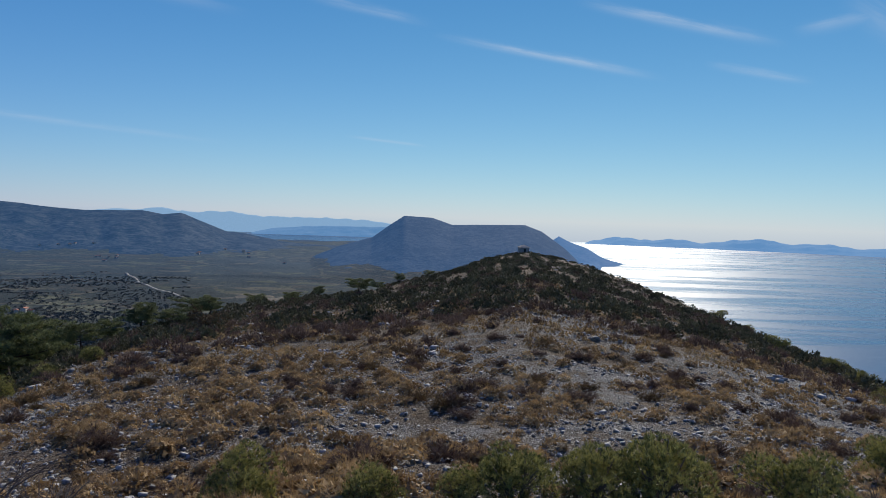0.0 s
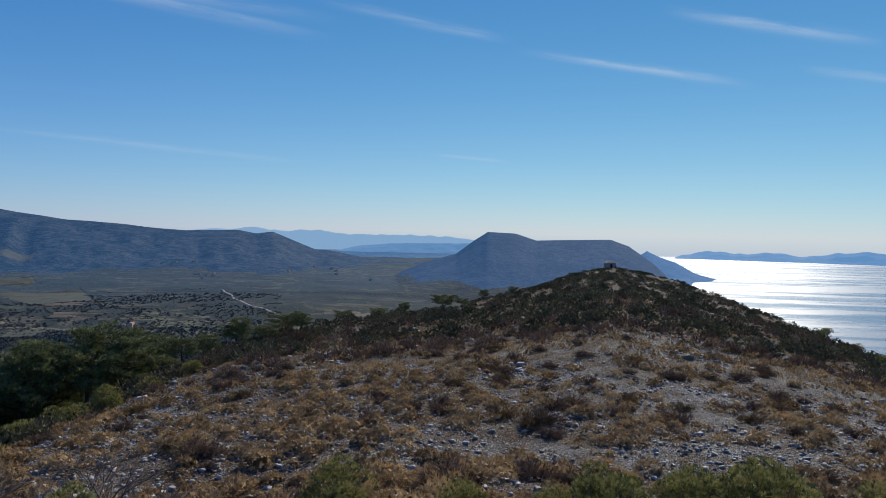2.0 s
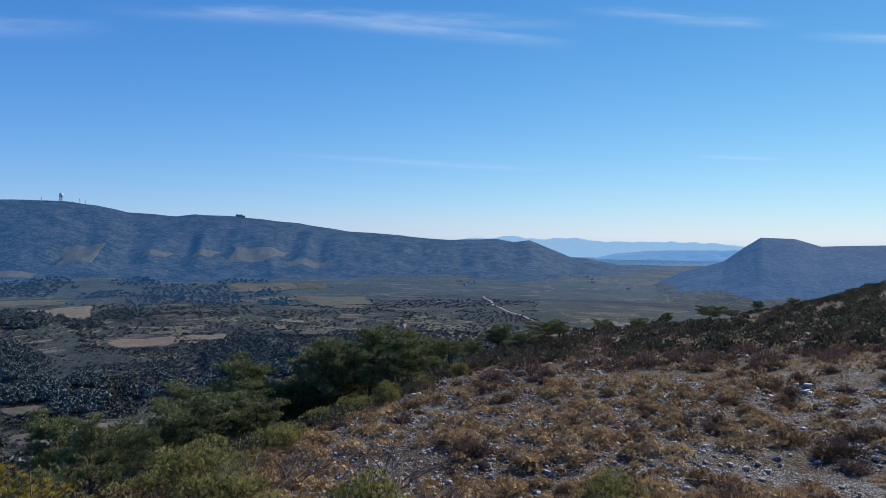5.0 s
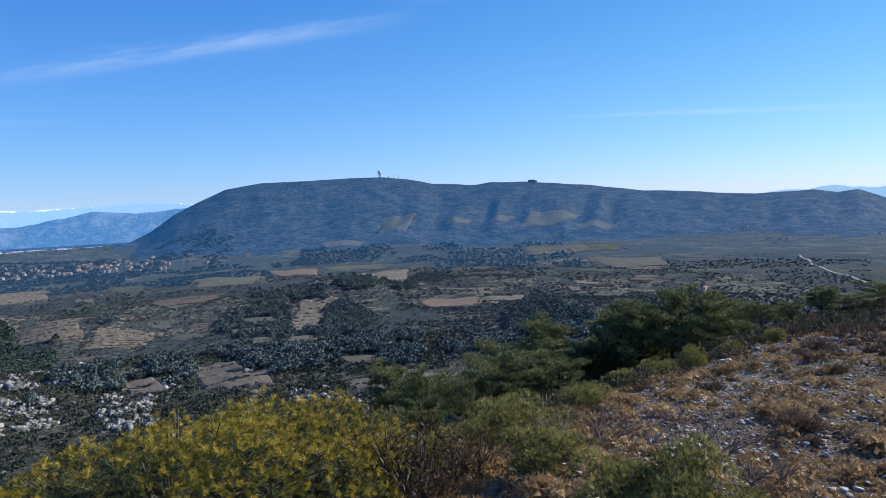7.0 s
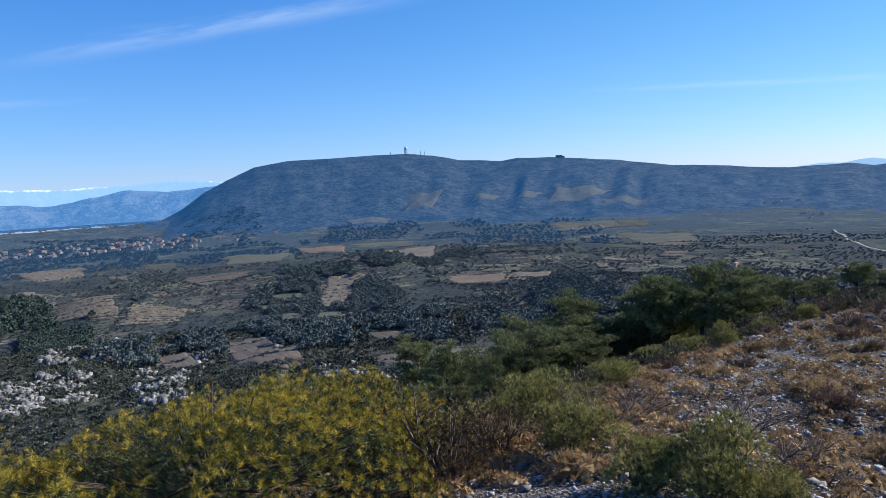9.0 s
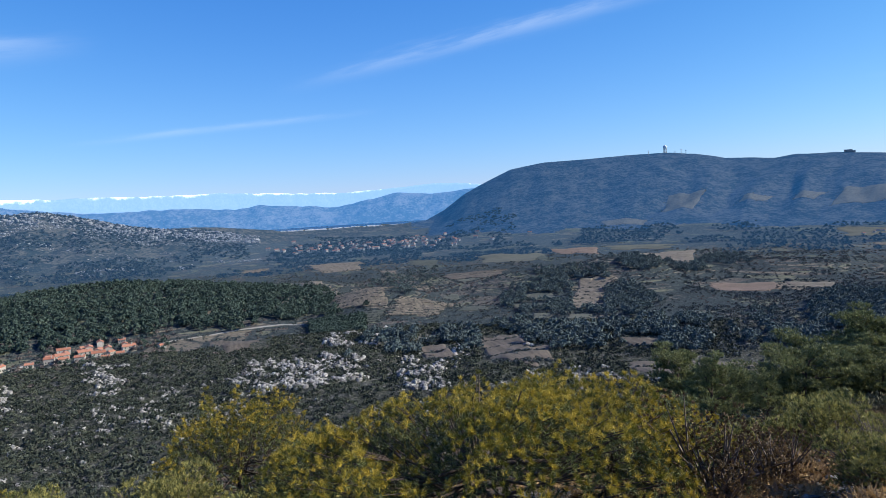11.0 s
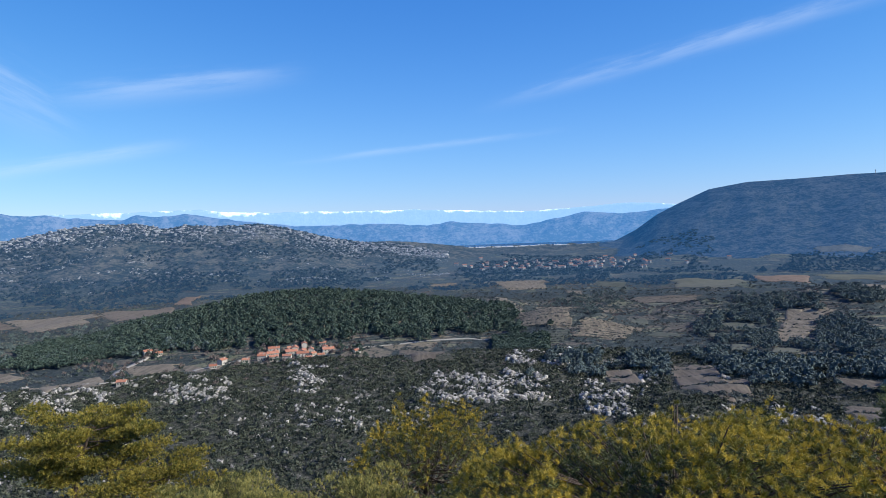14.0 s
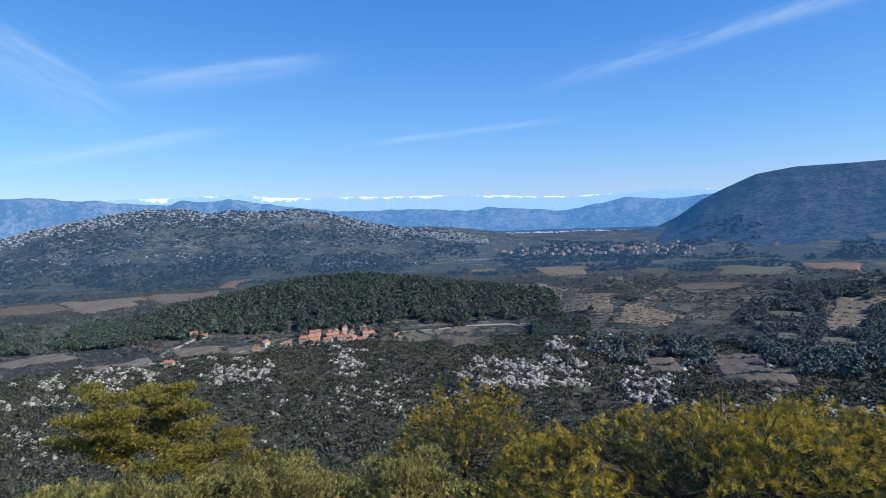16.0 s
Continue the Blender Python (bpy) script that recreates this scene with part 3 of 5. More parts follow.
def polar_sheet(name, rings, material, height=land):
    a, d = np.meshgrid(headings, rings)
    x, y = -d * np.sin(np.radians(a)), d * np.cos(np.radians(a))
    v = np.stack([x, y, height(x, y)], 2).reshape(-1, 3)
    n, k = len(rings), len(headings)
    i, j = np.meshgrid(np.arange(n - 1), np.arange(k), indexing="ij")
    j2 = (j + 1) % k
    f = np.stack([i * k + j, i * k + j2, (i + 1) * k + j2, (i + 1) * k + j], 2).reshape(-1, 4)[:, ::-1]
    return mesh_object(name, tri_mesh(name, v, f, smooth=True), material)


RINGS_NEAR = np.concatenate([[0.02], np.geomspace(0.4, 34, 100), np.geomspace(35, 290, 56), np.linspace(296, 1060, 120)])
ground = polar_sheet("ground", RINGS_NEAR, STONY)
ground.data.materials.append(VALLEY)
ground.data.materials.append(BENCH)
ground.data.materials.append(RIDGE_SOIL)
ring_of = np.repeat(np.arange(len(RINGS_NEAR) - 1), len(headings))
ground.data.polygons.foreach_set("material_index", np.where(RINGS_NEAR[ring_of] > 575 + 60 * (fbm(np.tile(headings, len(RINGS_NEAR) - 1) / 2.0, ring_of / 9.0, 3, 12) - 0.5), 1, np.where(RINGS_NEAR[ring_of] > 270, 2, np.where(RINGS_NEAR[ring_of] > 38 + 30 * (fbm(np.tile(headings, len(RINGS_NEAR) - 1) / 3.0, ring_of / 5.0, 3, 19) - 0.5), 3, 0))).astype(np.int32))
tagged(ground, "stony limestone summit falling to a scrub-covered valley", "ground", kind="structure")
RINGS_FAR = np.concatenate([np.linspace(1060, 2700, 150), np.linspace(2730, 3700, 24)])
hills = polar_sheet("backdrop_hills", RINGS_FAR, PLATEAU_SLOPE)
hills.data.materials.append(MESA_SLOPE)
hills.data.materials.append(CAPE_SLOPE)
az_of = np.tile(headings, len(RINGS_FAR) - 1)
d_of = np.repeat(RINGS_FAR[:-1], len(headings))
hills.data.materials.append(HAZE_GLOW_PLAIN)
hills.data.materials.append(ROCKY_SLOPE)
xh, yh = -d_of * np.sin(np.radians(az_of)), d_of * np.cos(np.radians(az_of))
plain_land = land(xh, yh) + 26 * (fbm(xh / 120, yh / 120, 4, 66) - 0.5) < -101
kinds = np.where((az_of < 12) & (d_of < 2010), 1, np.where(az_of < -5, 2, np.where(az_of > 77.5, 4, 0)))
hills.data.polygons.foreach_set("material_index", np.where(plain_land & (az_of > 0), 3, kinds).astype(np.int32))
tagged(hills, "long scrub-covered plateau and table hills with blue haze painted on", "hills", kind="structure")

sea_rings = np.concatenate([np.linspace(250, 2000, 24), np.linspace(2100, 4960, 30)])
sea = polar_sheet("water", sea_rings, SEA, lambda x, y: np.full_like(x, SEA_LEVEL))
tagged(sea, "calm blue sea glittering under the low sun", "sea", kind="structure")


def far_range(name, line, crest, depth, foot, material, label, rough=0.10, seed=0):
    """A far mountain range: two flanks that meet on a rough skyline."""
    line = np.array(line, dtype=float)[::-1]
    az = np.arange(line[0, 0], line[-1, 0], 0.1)
    el = np.interp(az, line[:, 0], line[:, 1]) + (fbm(az * 1.7, az * 0 + seed, 4, seed) - 0.5) * rough * 2
    el = np.convolve(np.pad(el, 2, "edge"), np.ones(5) / 5, "valid")
    top = crest * np.tan(np.radians(el))
    t = np.concatenate([np.linspace(-1, 0, 16), np.linspace(0.15, 1, 4)])
    a2, t2 = np.meshgrid(az, t)
    d = crest + t2 * depth
    rel = (1 - np.abs(t2)) ** 0.9
    gully = (fbm(a2 * 0.7 + t2 * 1.2, t2 * 2.6, 5, seed + 40, 0.55) - 0.5) * 0.30 * np.sin(math.pi * np.clip(1 - np.abs(t2), 0, 1))
    z = foot + (top[None] - foot) * np.clip(rel + gully, 0, 1)
    v = np.stack([-d * np.sin(np.radians(a2)), d * np.cos(np.radians(a2)), z + EYE], 2).reshape(-1, 3)
    n, k = a2.shape
    i, j = np.meshgrid(np.arange(n - 1), np.arange(k - 1), indexing="ij")
    f = np.stack([i * k + j, i * k + j + 1, (i + 1) * k + j + 1, (i + 1) * k + j], 2).reshape(-1, 4)[:, ::-1]
    return tagged(mesh_object(name, tri_mesh(name, v, f, np.clip(rel + gully, 0, 1).ravel(), smooth=True), material), label, "mountain range", kind="structure")


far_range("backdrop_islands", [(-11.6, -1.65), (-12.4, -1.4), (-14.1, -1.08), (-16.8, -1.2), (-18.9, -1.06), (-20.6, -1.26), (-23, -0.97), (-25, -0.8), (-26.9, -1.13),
                               (-28, -0.99), (-29.8, -1.07), (-31.2, -1.2), (-32.8, -1.15), (-38, -1.0), (-48, -1.3)], 4720, 140, -141, ISLAND, "chain of low islands across the sea, painted blue for haze", 0.13, 3)
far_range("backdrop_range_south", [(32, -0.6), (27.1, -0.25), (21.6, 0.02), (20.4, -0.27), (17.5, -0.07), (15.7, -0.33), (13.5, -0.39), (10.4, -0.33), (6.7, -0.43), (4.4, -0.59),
                                   (0, -0.8), (-4, -0.95), (-8, -1.5)], 4850, 120, -150, RANGE_FAR, "mountain range at the horizon, painted pale blue for haze", 0.17, 5)
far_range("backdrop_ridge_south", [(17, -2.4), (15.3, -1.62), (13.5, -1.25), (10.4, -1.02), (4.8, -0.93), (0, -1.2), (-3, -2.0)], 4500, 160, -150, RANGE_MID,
          "wooded ridge behind the valley, painted blue for haze", 0.05, 6)
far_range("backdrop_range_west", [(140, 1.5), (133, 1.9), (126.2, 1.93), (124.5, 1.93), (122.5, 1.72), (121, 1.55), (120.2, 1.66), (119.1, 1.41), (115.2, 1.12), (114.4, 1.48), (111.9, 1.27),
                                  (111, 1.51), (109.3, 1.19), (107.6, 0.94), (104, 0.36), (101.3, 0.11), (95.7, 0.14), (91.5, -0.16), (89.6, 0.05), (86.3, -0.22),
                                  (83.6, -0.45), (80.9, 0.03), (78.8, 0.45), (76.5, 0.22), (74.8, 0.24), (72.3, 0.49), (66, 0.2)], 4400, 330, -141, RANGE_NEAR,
          "rocky mountains beyond the inlet, painted blue for haze", 0.10, 7)
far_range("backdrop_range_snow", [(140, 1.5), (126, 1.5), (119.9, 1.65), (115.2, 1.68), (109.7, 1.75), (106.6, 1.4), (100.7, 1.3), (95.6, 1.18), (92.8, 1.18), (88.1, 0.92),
                                  (83.5, 0.69), (77.8, 0.9), (74.8, 1.06), (71.1, 0.73), (64, 0.6)], 4880, 60, -145, RANGE_SNOW, "mountain range painted hazy, with snow along its tops", 0.08, 8)


def reach(az, el):
    """Distance at which a sight line from the eye meets the ground."""
    d = np.concatenate([np.linspace(200, 300, 40), np.linspace(301, 2700, 900)])
    x, y = -d * math.sin(radians(az)), d * math.cos(radians(az))
    over = EYE + d * math.tan(radians(el)) - land(x, y)
    hit = np.nonzero((over < 0) & (d > 200))[0]
    return float(d[hit[0]]) if len(hit) else 1200.0


def reach_all(az, el):
    """The same for arrays of sight lines."""
    d = np.concatenate([np.linspace(205, 700, 56), np.linspace(712, 2700, 100)])
    out = np.full(len(az), 1200.0)
    for k in range(0, len(az), 1000):
        a, e = np.radians(az[k:k + 1000, None]), np.radians(el[k:k + 1000, None])
        over = EYE + d * np.tan(e) - land(-d * np.sin(a), d * np.cos(a))
        hit = np.maximum((over < 0).argmax(1), 1)
        row = np.arange(len(hit))
        u = over[row, hit - 1] / (over[row, hit - 1] - over[row, hit] + 1e-9)
        out[k:k + 1000] = np.where((over < 0).any(1), d[hit - 1] + np.clip(u, 0, 1) * (d[hit] - d[hit - 1]), 1200.0)
    return out


def blades(root, axis, n, length, width, spread, g, droop=0.0, vary=0.4):
    """n thin blades round each axis; arrays of corners, faces and one tint a tuft."""
    m = len(root)
    way = axis[:, None, :] + spread * g.standard_normal((m, n, 3))
    way /= np.linalg.norm(way, axis=2, keepdims=True) + 1e-9
    side = np.cross(way, g.standard_normal((m, n, 3)))
    side /= np.linalg.norm(side, axis=2, keepdims=True) + 1e-9
    ln = length * (1 - vary * g.random((m, n, 1)))
    tip = root[:, None, :] + way * ln
    tip[..., 2] -= droop * ln[..., 0] * (1 - np.abs(way[..., 2]))
    foot = root[:, None, :] + 0.0 * way
    v = np.stack([foot - side * width / 2, foot + side * width / 2, tip], 2).reshape(-1, 3)
    f = np.arange(len(v)).reshape(-1, 3)
    return v, f, np.repeat(g.random(m), n * 3)


def sown(name, where, proto, scales, material, label, category, seed, strike=None):
    """One proto strewn many times into one mesh."""
    g = np.random.default_rng(seed)
    v, f, t = proto
    n = len(where)
    a = g.random(n) * 6.283 if strike is None else strike + 0.45 * g.standard_normal(n)
    c, s = np.cos(a)[:, None], np.sin(a)[:, None]
    x, y = v[None, :, 0] * c - v[None, :, 1] * s, v[None, :, 0] * s + v[None, :, 1] * c
    pts = np.stack([x, y, np.repeat(v[None, :, 2], n, 0)], 2) * scales[:, None, None] + where[:, None, :]
    faces = (f[None] + (np.arange(n) * len(v))[:, None, None]).reshape(-1, 3)
    tint = np.clip(0.35 * t[None] + 0.65 * g.random((n, 1)), 0, 1).ravel()
    return tagged(mesh_object(name, tri_mesh(name, pts.reshape(-1, 3), faces, tint), material), label, category, kind="stuff")


gc = np.random.default_rng(140)


def dome(n, low=0.15):
    q = gc.standard_normal((n, 3))
    q[:, 2] = np.abs(q[:, 2]) + low
    return q / np.linalg.norm(q, axis=1, keepdims=True)


def flakes(root, normal, size, g, loose=0.45):
    """Leaf masses: three-cornered flakes that lie on a crown's surface, a little askew."""
    n = len(root)
    nrm = normal + loose * g.standard_normal((n, 3))
    nrm /= np.linalg.norm(nrm, axis=1, keepdims=True)
    u = np.cross(nrm, g.standard_normal((n, 3)))
    u /= np.linalg.norm(u, axis=1, keepdims=True)
    w = np.cross(nrm, u)
    corners = []
    for k in range(3):
        a = 2.094 * k + 0.5 * g.standard_normal((n, 1))
        corners.append(root + size * (0.65 + 0.6 * g.random((n, 1))) * (np.cos(a) * u + np.sin(a) * w))
    v = np.stack(corners, 1).reshape(-1, 3)
    return v, np.arange(len(v)).reshape(-1, 3), np.repeat(g.random(n), 3)


def lobes(n, heads, g, lift=0.0):
    """Points and outward ways on a crown of several rounded heads (place, radius, height)."""
    spots_, ways = [], []
    for x, y, z, r, h in heads:
        k = max(4, n // len(heads))
        q_ = dome(k, 0.02)
        q_[:, 2] -= lift
        spots_.append(np.array([x, y, z]) + q_ * np.array([r, r, h]))
        ways.append(q_)
    return np.concatenate(spots_), np.concatenate(ways)


at_, way_ = lobes(27, ((-0.18, 0.1, 0.05, 0.34, 0.42), (0.2, 0.16, 0.0, 0.30, 0.36), (0.04, -0.22, 0.02, 0.32, 0.30)), gc)
CLUMP = flakes(at_, way_, 0.20, gc)


def blocks(n, g):
    """A ledge of broken karst limestone: leaning, tapered blocks of uneven height."""
    v, f = [], []
    for k in range(n):
        x, y, h = 1.2 * (k / (n - 1) - 0.5) + 0.06 * g.standard_normal(), 0.20 * g.standard_normal(), 0.16 + 0.42 * g.random() ** 1.6
        w, t, o = 0.10 + 0.15 * g.random(), 0.08 + 0.12 * g.random(), len(v)
        c, sn = math.cos(g.normal() * 0.5), math.sin(g.normal() * 0.5)
        for z, k2 in ((-0.3, 1.15), (h * 0.7, 1.0), (h, 0.45)):
            for px, py in ((-w, -t), (w, -t), (w, t), (-w, t)):
                px, py = k2 * px * (0.75 + 0.5 * g.random()), k2 * py * (0.75 + 0.5 * g.random())
                v.append((x + px * c - py * sn + 0.1 * z, y + px * sn + py * c, z * (0.85 + 0.3 * g.random())))
        for r in (0, 4):
            for m in range(4):
                a, b = o + r + m, o + r + (m + 1) % 4
                f += [(a, b, b + 4), (a, b + 4, a + 4)]
        f += [(o + 8, o + 9, o + 10), (o + 8, o + 10, o + 11)]
    return np.array(v), np.array(f), np.repeat(g.random(n), 12)


BLOCKS = blocks(7, gc)
at_, way_ = lobes(40, ((0.0, 0.0, 0.62, 0.20, 0.36), (0.17, 0.08, 0.42, 0.20, 0.24), (-0.12, 0.16, 0.40, 0.19, 0.25), (-0.05, -0.18, 0.38, 0.22, 0.22)), gc, 0.25)
CROWN = flakes(at_, way_, 0.15, gc)
HEDGES = []


# ---- roads, fields ----
def ribbon(name, marks, width, material, label):
    pts = [at_ground(az, reach(az, el)) for az, el in marks]
    fine = []
    for i in range(len(pts) - 1):
        for k in range(8):
            q = pts[i].lerp(pts[i + 1], k / 8)
            fine.append(q)
    fine.append(pts[-1])
    v, f = [], []
    for i, q in enumerate(fine):
        t = fine[min(i + 1, len(fine) - 1)] - fine[max(i - 1, 0)]
        s = Vector((t.y, -t.x, 0)).normalized() * width / 2
        for w in (-1, -0.9, 0.9, 1):
            p = q + s * w
            z = float(land(np.array([p.x]), np.array([p.y]))[0])
            v.append((p.x, p.y, z + (0.55 if abs(w) < 0.95 else -0.3)))
    for i in range(len(fine) - 1):
        for k in range(3):
            f.append((i * 4 + k, i * 4 + k + 1, i * 4 + k + 5, i * 4 + k + 4))
    ob = mesh_object(name, tri_mesh(name, np.array(v), np.array(f), smooth=True), material)
    return tagged(ob, label, "road", kind="structure")


ribbon("road", [(24.6, -5.0), (24.0, -5.35), (23.75, -5.7), (22.9, -6.05), (21.7, -6.45), (20.4, -6.95), (19.0, -7.6)], 4.5, TRACK, "pale gravel road curving over the plain")
ribbon("road", [(114.0, -9.35), (116.2, -10.2), (118.7, -11.1), (119.6, -11.4)], 5.0, TRACK, "pale farm lane through bare fields")
ribbon("road", [(117.5, -10.95), (114.0, -10.9), (110.6, -10.7), (107.0, -10.3)], 4.0, TRACK, "pale lane leading into the hamlet")
ribbon("road", [(99, -10.05), (96, -9.95), (92, -9.75), (88.6, -9.7), (85.5, -9.9)], 2.4, TRACK, "lane at the foot of the pine wood")
ribbon("road", [(74.2, -12.3), (74.7, -12.9), (74.3, -13.5), (74.6, -14.3)], 3.0, TRACK, "pale track through a vineyard")


def field(az0, az1, el_top, el_bot, material, label, shift=0.0, terraces=0):
    """A plot laid on the slope; terraces step it with low banks."""
    d0, d1 = reach((az0 + az1) / 2, el_bot), reach((az0 + az1) / 2, el_top)
    if d1 < d0 + 8:
        d1 = d0 + 30
    n, k = max(8, 4 * terraces, min(60, int((d1 - d0) / 4))), 20
    t, s = np.meshgrid(np.linspace(0, 1, n), np.linspace(0, 1, k), indexing="ij")
    wob = (fbm(s * 2.5 + az0 * 3.7, t * 2.5 + el_top * 5.1, 3, 77) - 0.5)
    az = az0 + (az1 - az0) * (s + 0.22 * (t - 0.5) * (s - 0.5)) + shift * (t - 0.5) + wob * (az1 - az0) * (0.10 if material is HAZE_GLOW_PLOT else 0.42)
    d = d0 + (d1 - d0) * (t + wob * (0.10 if material is HAZE_GLOW_PLOT else 0.45))
    x, y = -d * np.sin(np.radians(az)), d * np.cos(np.radians(az))
    rise = 0.3 + d / 4000.0
    z = land(x, y) + rise
    if terraces:
        z = z + 0.8 * ((t * terraces) % 1.0 - 0.3)
    edge = (t == 0) | (t == 1) | (s == 0) | (s == 1)
    z = np.where(edge, z - rise - 1.2, z)
    v = np.stack([x, y, z], 2).reshape(-1, 3)
    i, j = np.meshgrid(np.arange(n - 1), np.arange(k - 1), indexing="ij")
    f = np.stack([i * k + j, i * k + j + 1, (i + 1) * k + j + 1, (i + 1) * k + j], 2).reshape(-1, 4)[:, ::-1]
    rim = np.concatenate([v[:k], v[-k:], v[::k], v[k - 1::k]])
    rim = np.repeat(rim, 2, 0) + gc.standard_normal((len(rim) * 2, 3)) * np.array([2.5, 2.5, 0]) * (d0 / 700.0)
    rim = rim[gc.random(len(rim)) < 0.40]
    HEDGES.append(np.stack([rim[:, 0], rim[:, 1], land(rim[:, 0], rim[:, 1])], 1))
    for k in range(terraces):
        u = gc.random(int(14 * (az1 - az0) + 6))
        e, w = az0 + (az1 - az0) * u + shift * (k / terraces - 0.5), d0 + (d1 - d0) * (k / terraces + 0.012 * gc.standard_normal(len(u)))
        HEDGES.append(spots(e, w))
    ob = mesh_object("field", tri_mesh("field", v, f), material)
    return tagged(ob, label, "field", kind="structure")


PLOTS = []
KNOWN = ((54.4, 57.1, -0.95, -2.1, HAZE_GLOW_PLOT, -0.8, 0), (49.6, 51.6, -1.25, -1.75, HAZE_GLOW_PLOT, -0.6, 0), (46.2, 47.9, -1.2, -1.75, HAZE_GLOW_PLOT, -0.8, 0),
            (41.2, 45.2, -1.1, -2.3, HAZE_GLOW_PLOT, -1.6, 0), (37.5, 41.0, -1.9, -2.5, HAZE_GLOW_PLOT, 0, 0), (58.5, 62.0, -2.7, -3.2, HAZE_GLOW_PLOT, 0, 0),
            (79.6, 84.3, -7.35, -8.7, STUBBLE, -1.0, 7), (75.2, 79.9, -8.3, -9.8, STUBBLE, -1.2, 9),
            (80.4, 82.2, -9.2, -10.1, MEADOW, -0.4, 5), 
            (68.6, 72.4, -11.8, -14.0, SOIL, 1.8, 4), (74.8, 77.4, -12.4, -13.6, SOIL, 1.0, 2), (66.5, 69.8, -12.8, -14.0, SOIL, 0.6, 2),
            (50.5, 60.5, -13.9, -15.2, SOIL, 1.6, 2), (57.5, 60.6, -12.2, -12.9, SOIL, 0.8, 1), 
            (62.0, 64.6, -7.5, -9.9, STUBBLE, -2.0, 8), 
            (49.2, 54.2, -7.9, -8.7, REDSOIL, 0.6, 0), 
            (40.0, 45.0, -4.0, -4.6, MEADOW, 0, 0), (37.6, 40.0, -3.95, -4.5, MEADOW, 0, 0), (34.0, 39.5, -5.0, -5.8, MEADOW, 0.8, 0),
            (55.0, 60.0, -5.4, -6.1, STUBBLE, 0, 0),
            (62.5, 66.0, -4.9, -5.4, REDSOIL, 0.3, 0), (57.0, 62.0, -4.7, -5.2, MEADOW, 0.3, 0), (66.5, 72.0, -5.2, -5.8, MEADOW, 0.3, 0),
            (70.0, 75.0, -6.4, -7.0, SOIL, 0, 3), 
            (82.0, 86.0, -5.1, -5.7, STUBBLE, 0, 2), (89.5, 91.5, -5.0, -5.3, STUBBLE, 0, 0),
            (123.0, 130.0, -5.75, -6.3, SOIL, 0, 0), (117.5, 122.5, -5.8, -6.5, STUBBLE, 0.3, 0), (112.0, 116.8, -5.7, -6.4, SOIL, 0.3, 0),
            (110.3, 111.7, -5.0, -5.6, REDSOIL, -0.6, 0), (117.0, 122.0, -10.4, -11.0, STUBBLE, 0.5, 0), (111.8, 115.6, -9.9, -10.7, STUBBLE, 0.6, 0),
            (122.5, 127.0, -9.4, -10.0, STUBBLE, 0, 0), (108.5, 111.5, -10.3, -10.9, STUBBLE, 0, 0), (90.0, 94.0, -10.6, -11.3, SOIL, 0, 0))


def plot(row):
    word = {"pale_terrace_earth": "pale terraced plot of dry earth", "ploughed_vineyard_soil": "brown ploughed winter vineyard plot",
            "olive_winter_meadow": "olive-green winter meadow on the plain", "reddish_soil": "reddish bare soil plot", "haze_glow_plot": "cleared plot on the plateau's slope"}[row[4].name]
    field(*row[:5], word, row[5], row[6])
    PLOTS.append((row[0], row[1], reach((row[0] + row[1]) / 2, row[3]), reach((row[0] + row[1]) / 2, row[2])))


for row in KNOWN:
    plot(row)
# the patchwork of small plots over the plain
gp = np.random.default_rng(91)
tries = 0
while tries < 260 and len(PLOTS) < 56:
    tries += 1
    a, e = gp.uniform(34, 89), gp.uniform(-11.2, -4.9)
    w, h = gp.uniform(0.8, 3.4), gp.uniform(0.18, 0.42) * (1.0 if e > -8 else 1.6)
    near_d, far_d = reach(a, e - h), reach(a, e)
    clash = any(a - w / 2 < q[1] + 0.5 and a + w / 2 > q[0] - 0.5 and near_d < q[3] + 8 and far_d > q[2] - 8 for q in PLOTS)
    wooded = any(abs(a - q[0]) < q[2] and abs(near_d - q[1]) < q[3] for q in ((62, 960, 8, 170), (48.5, 1030, 7, 150), (42, 720, 9, 110)))
    if not clash and not wooded and 600 < near_d < 1500 and far_d < 1500:
        plot((a - w / 2, a + w / 2, e, e - h, (STUBBLE, SOIL, MEADOW, MEADOW, SOIL, MEADOW)[gp.integers(6)], gp.uniform(-1, 1), int(gp.integers(3))))


def clear_of_plots(az, d):
    ok = np.ones(len(az), dtype=bool)
    for a0, a1, d0, d1 in PLOTS:
        ok &= ~((az > a0) & (az < a1) & (d > d0 - 3) & (d < d1 + 3))
    return ok


# ---- woods and scrub of the valley ----
rng = np.random.default_rng(4)


def scatter(n, a0, a1, d0, d1, seed):
    g = np.random.default_rng(seed)
    return a0 + (a1 - a0) * g.random(n), np.sqrt(d0 ** 2 + (d1 ** 2 - d0 ** 2) * g.random(n))


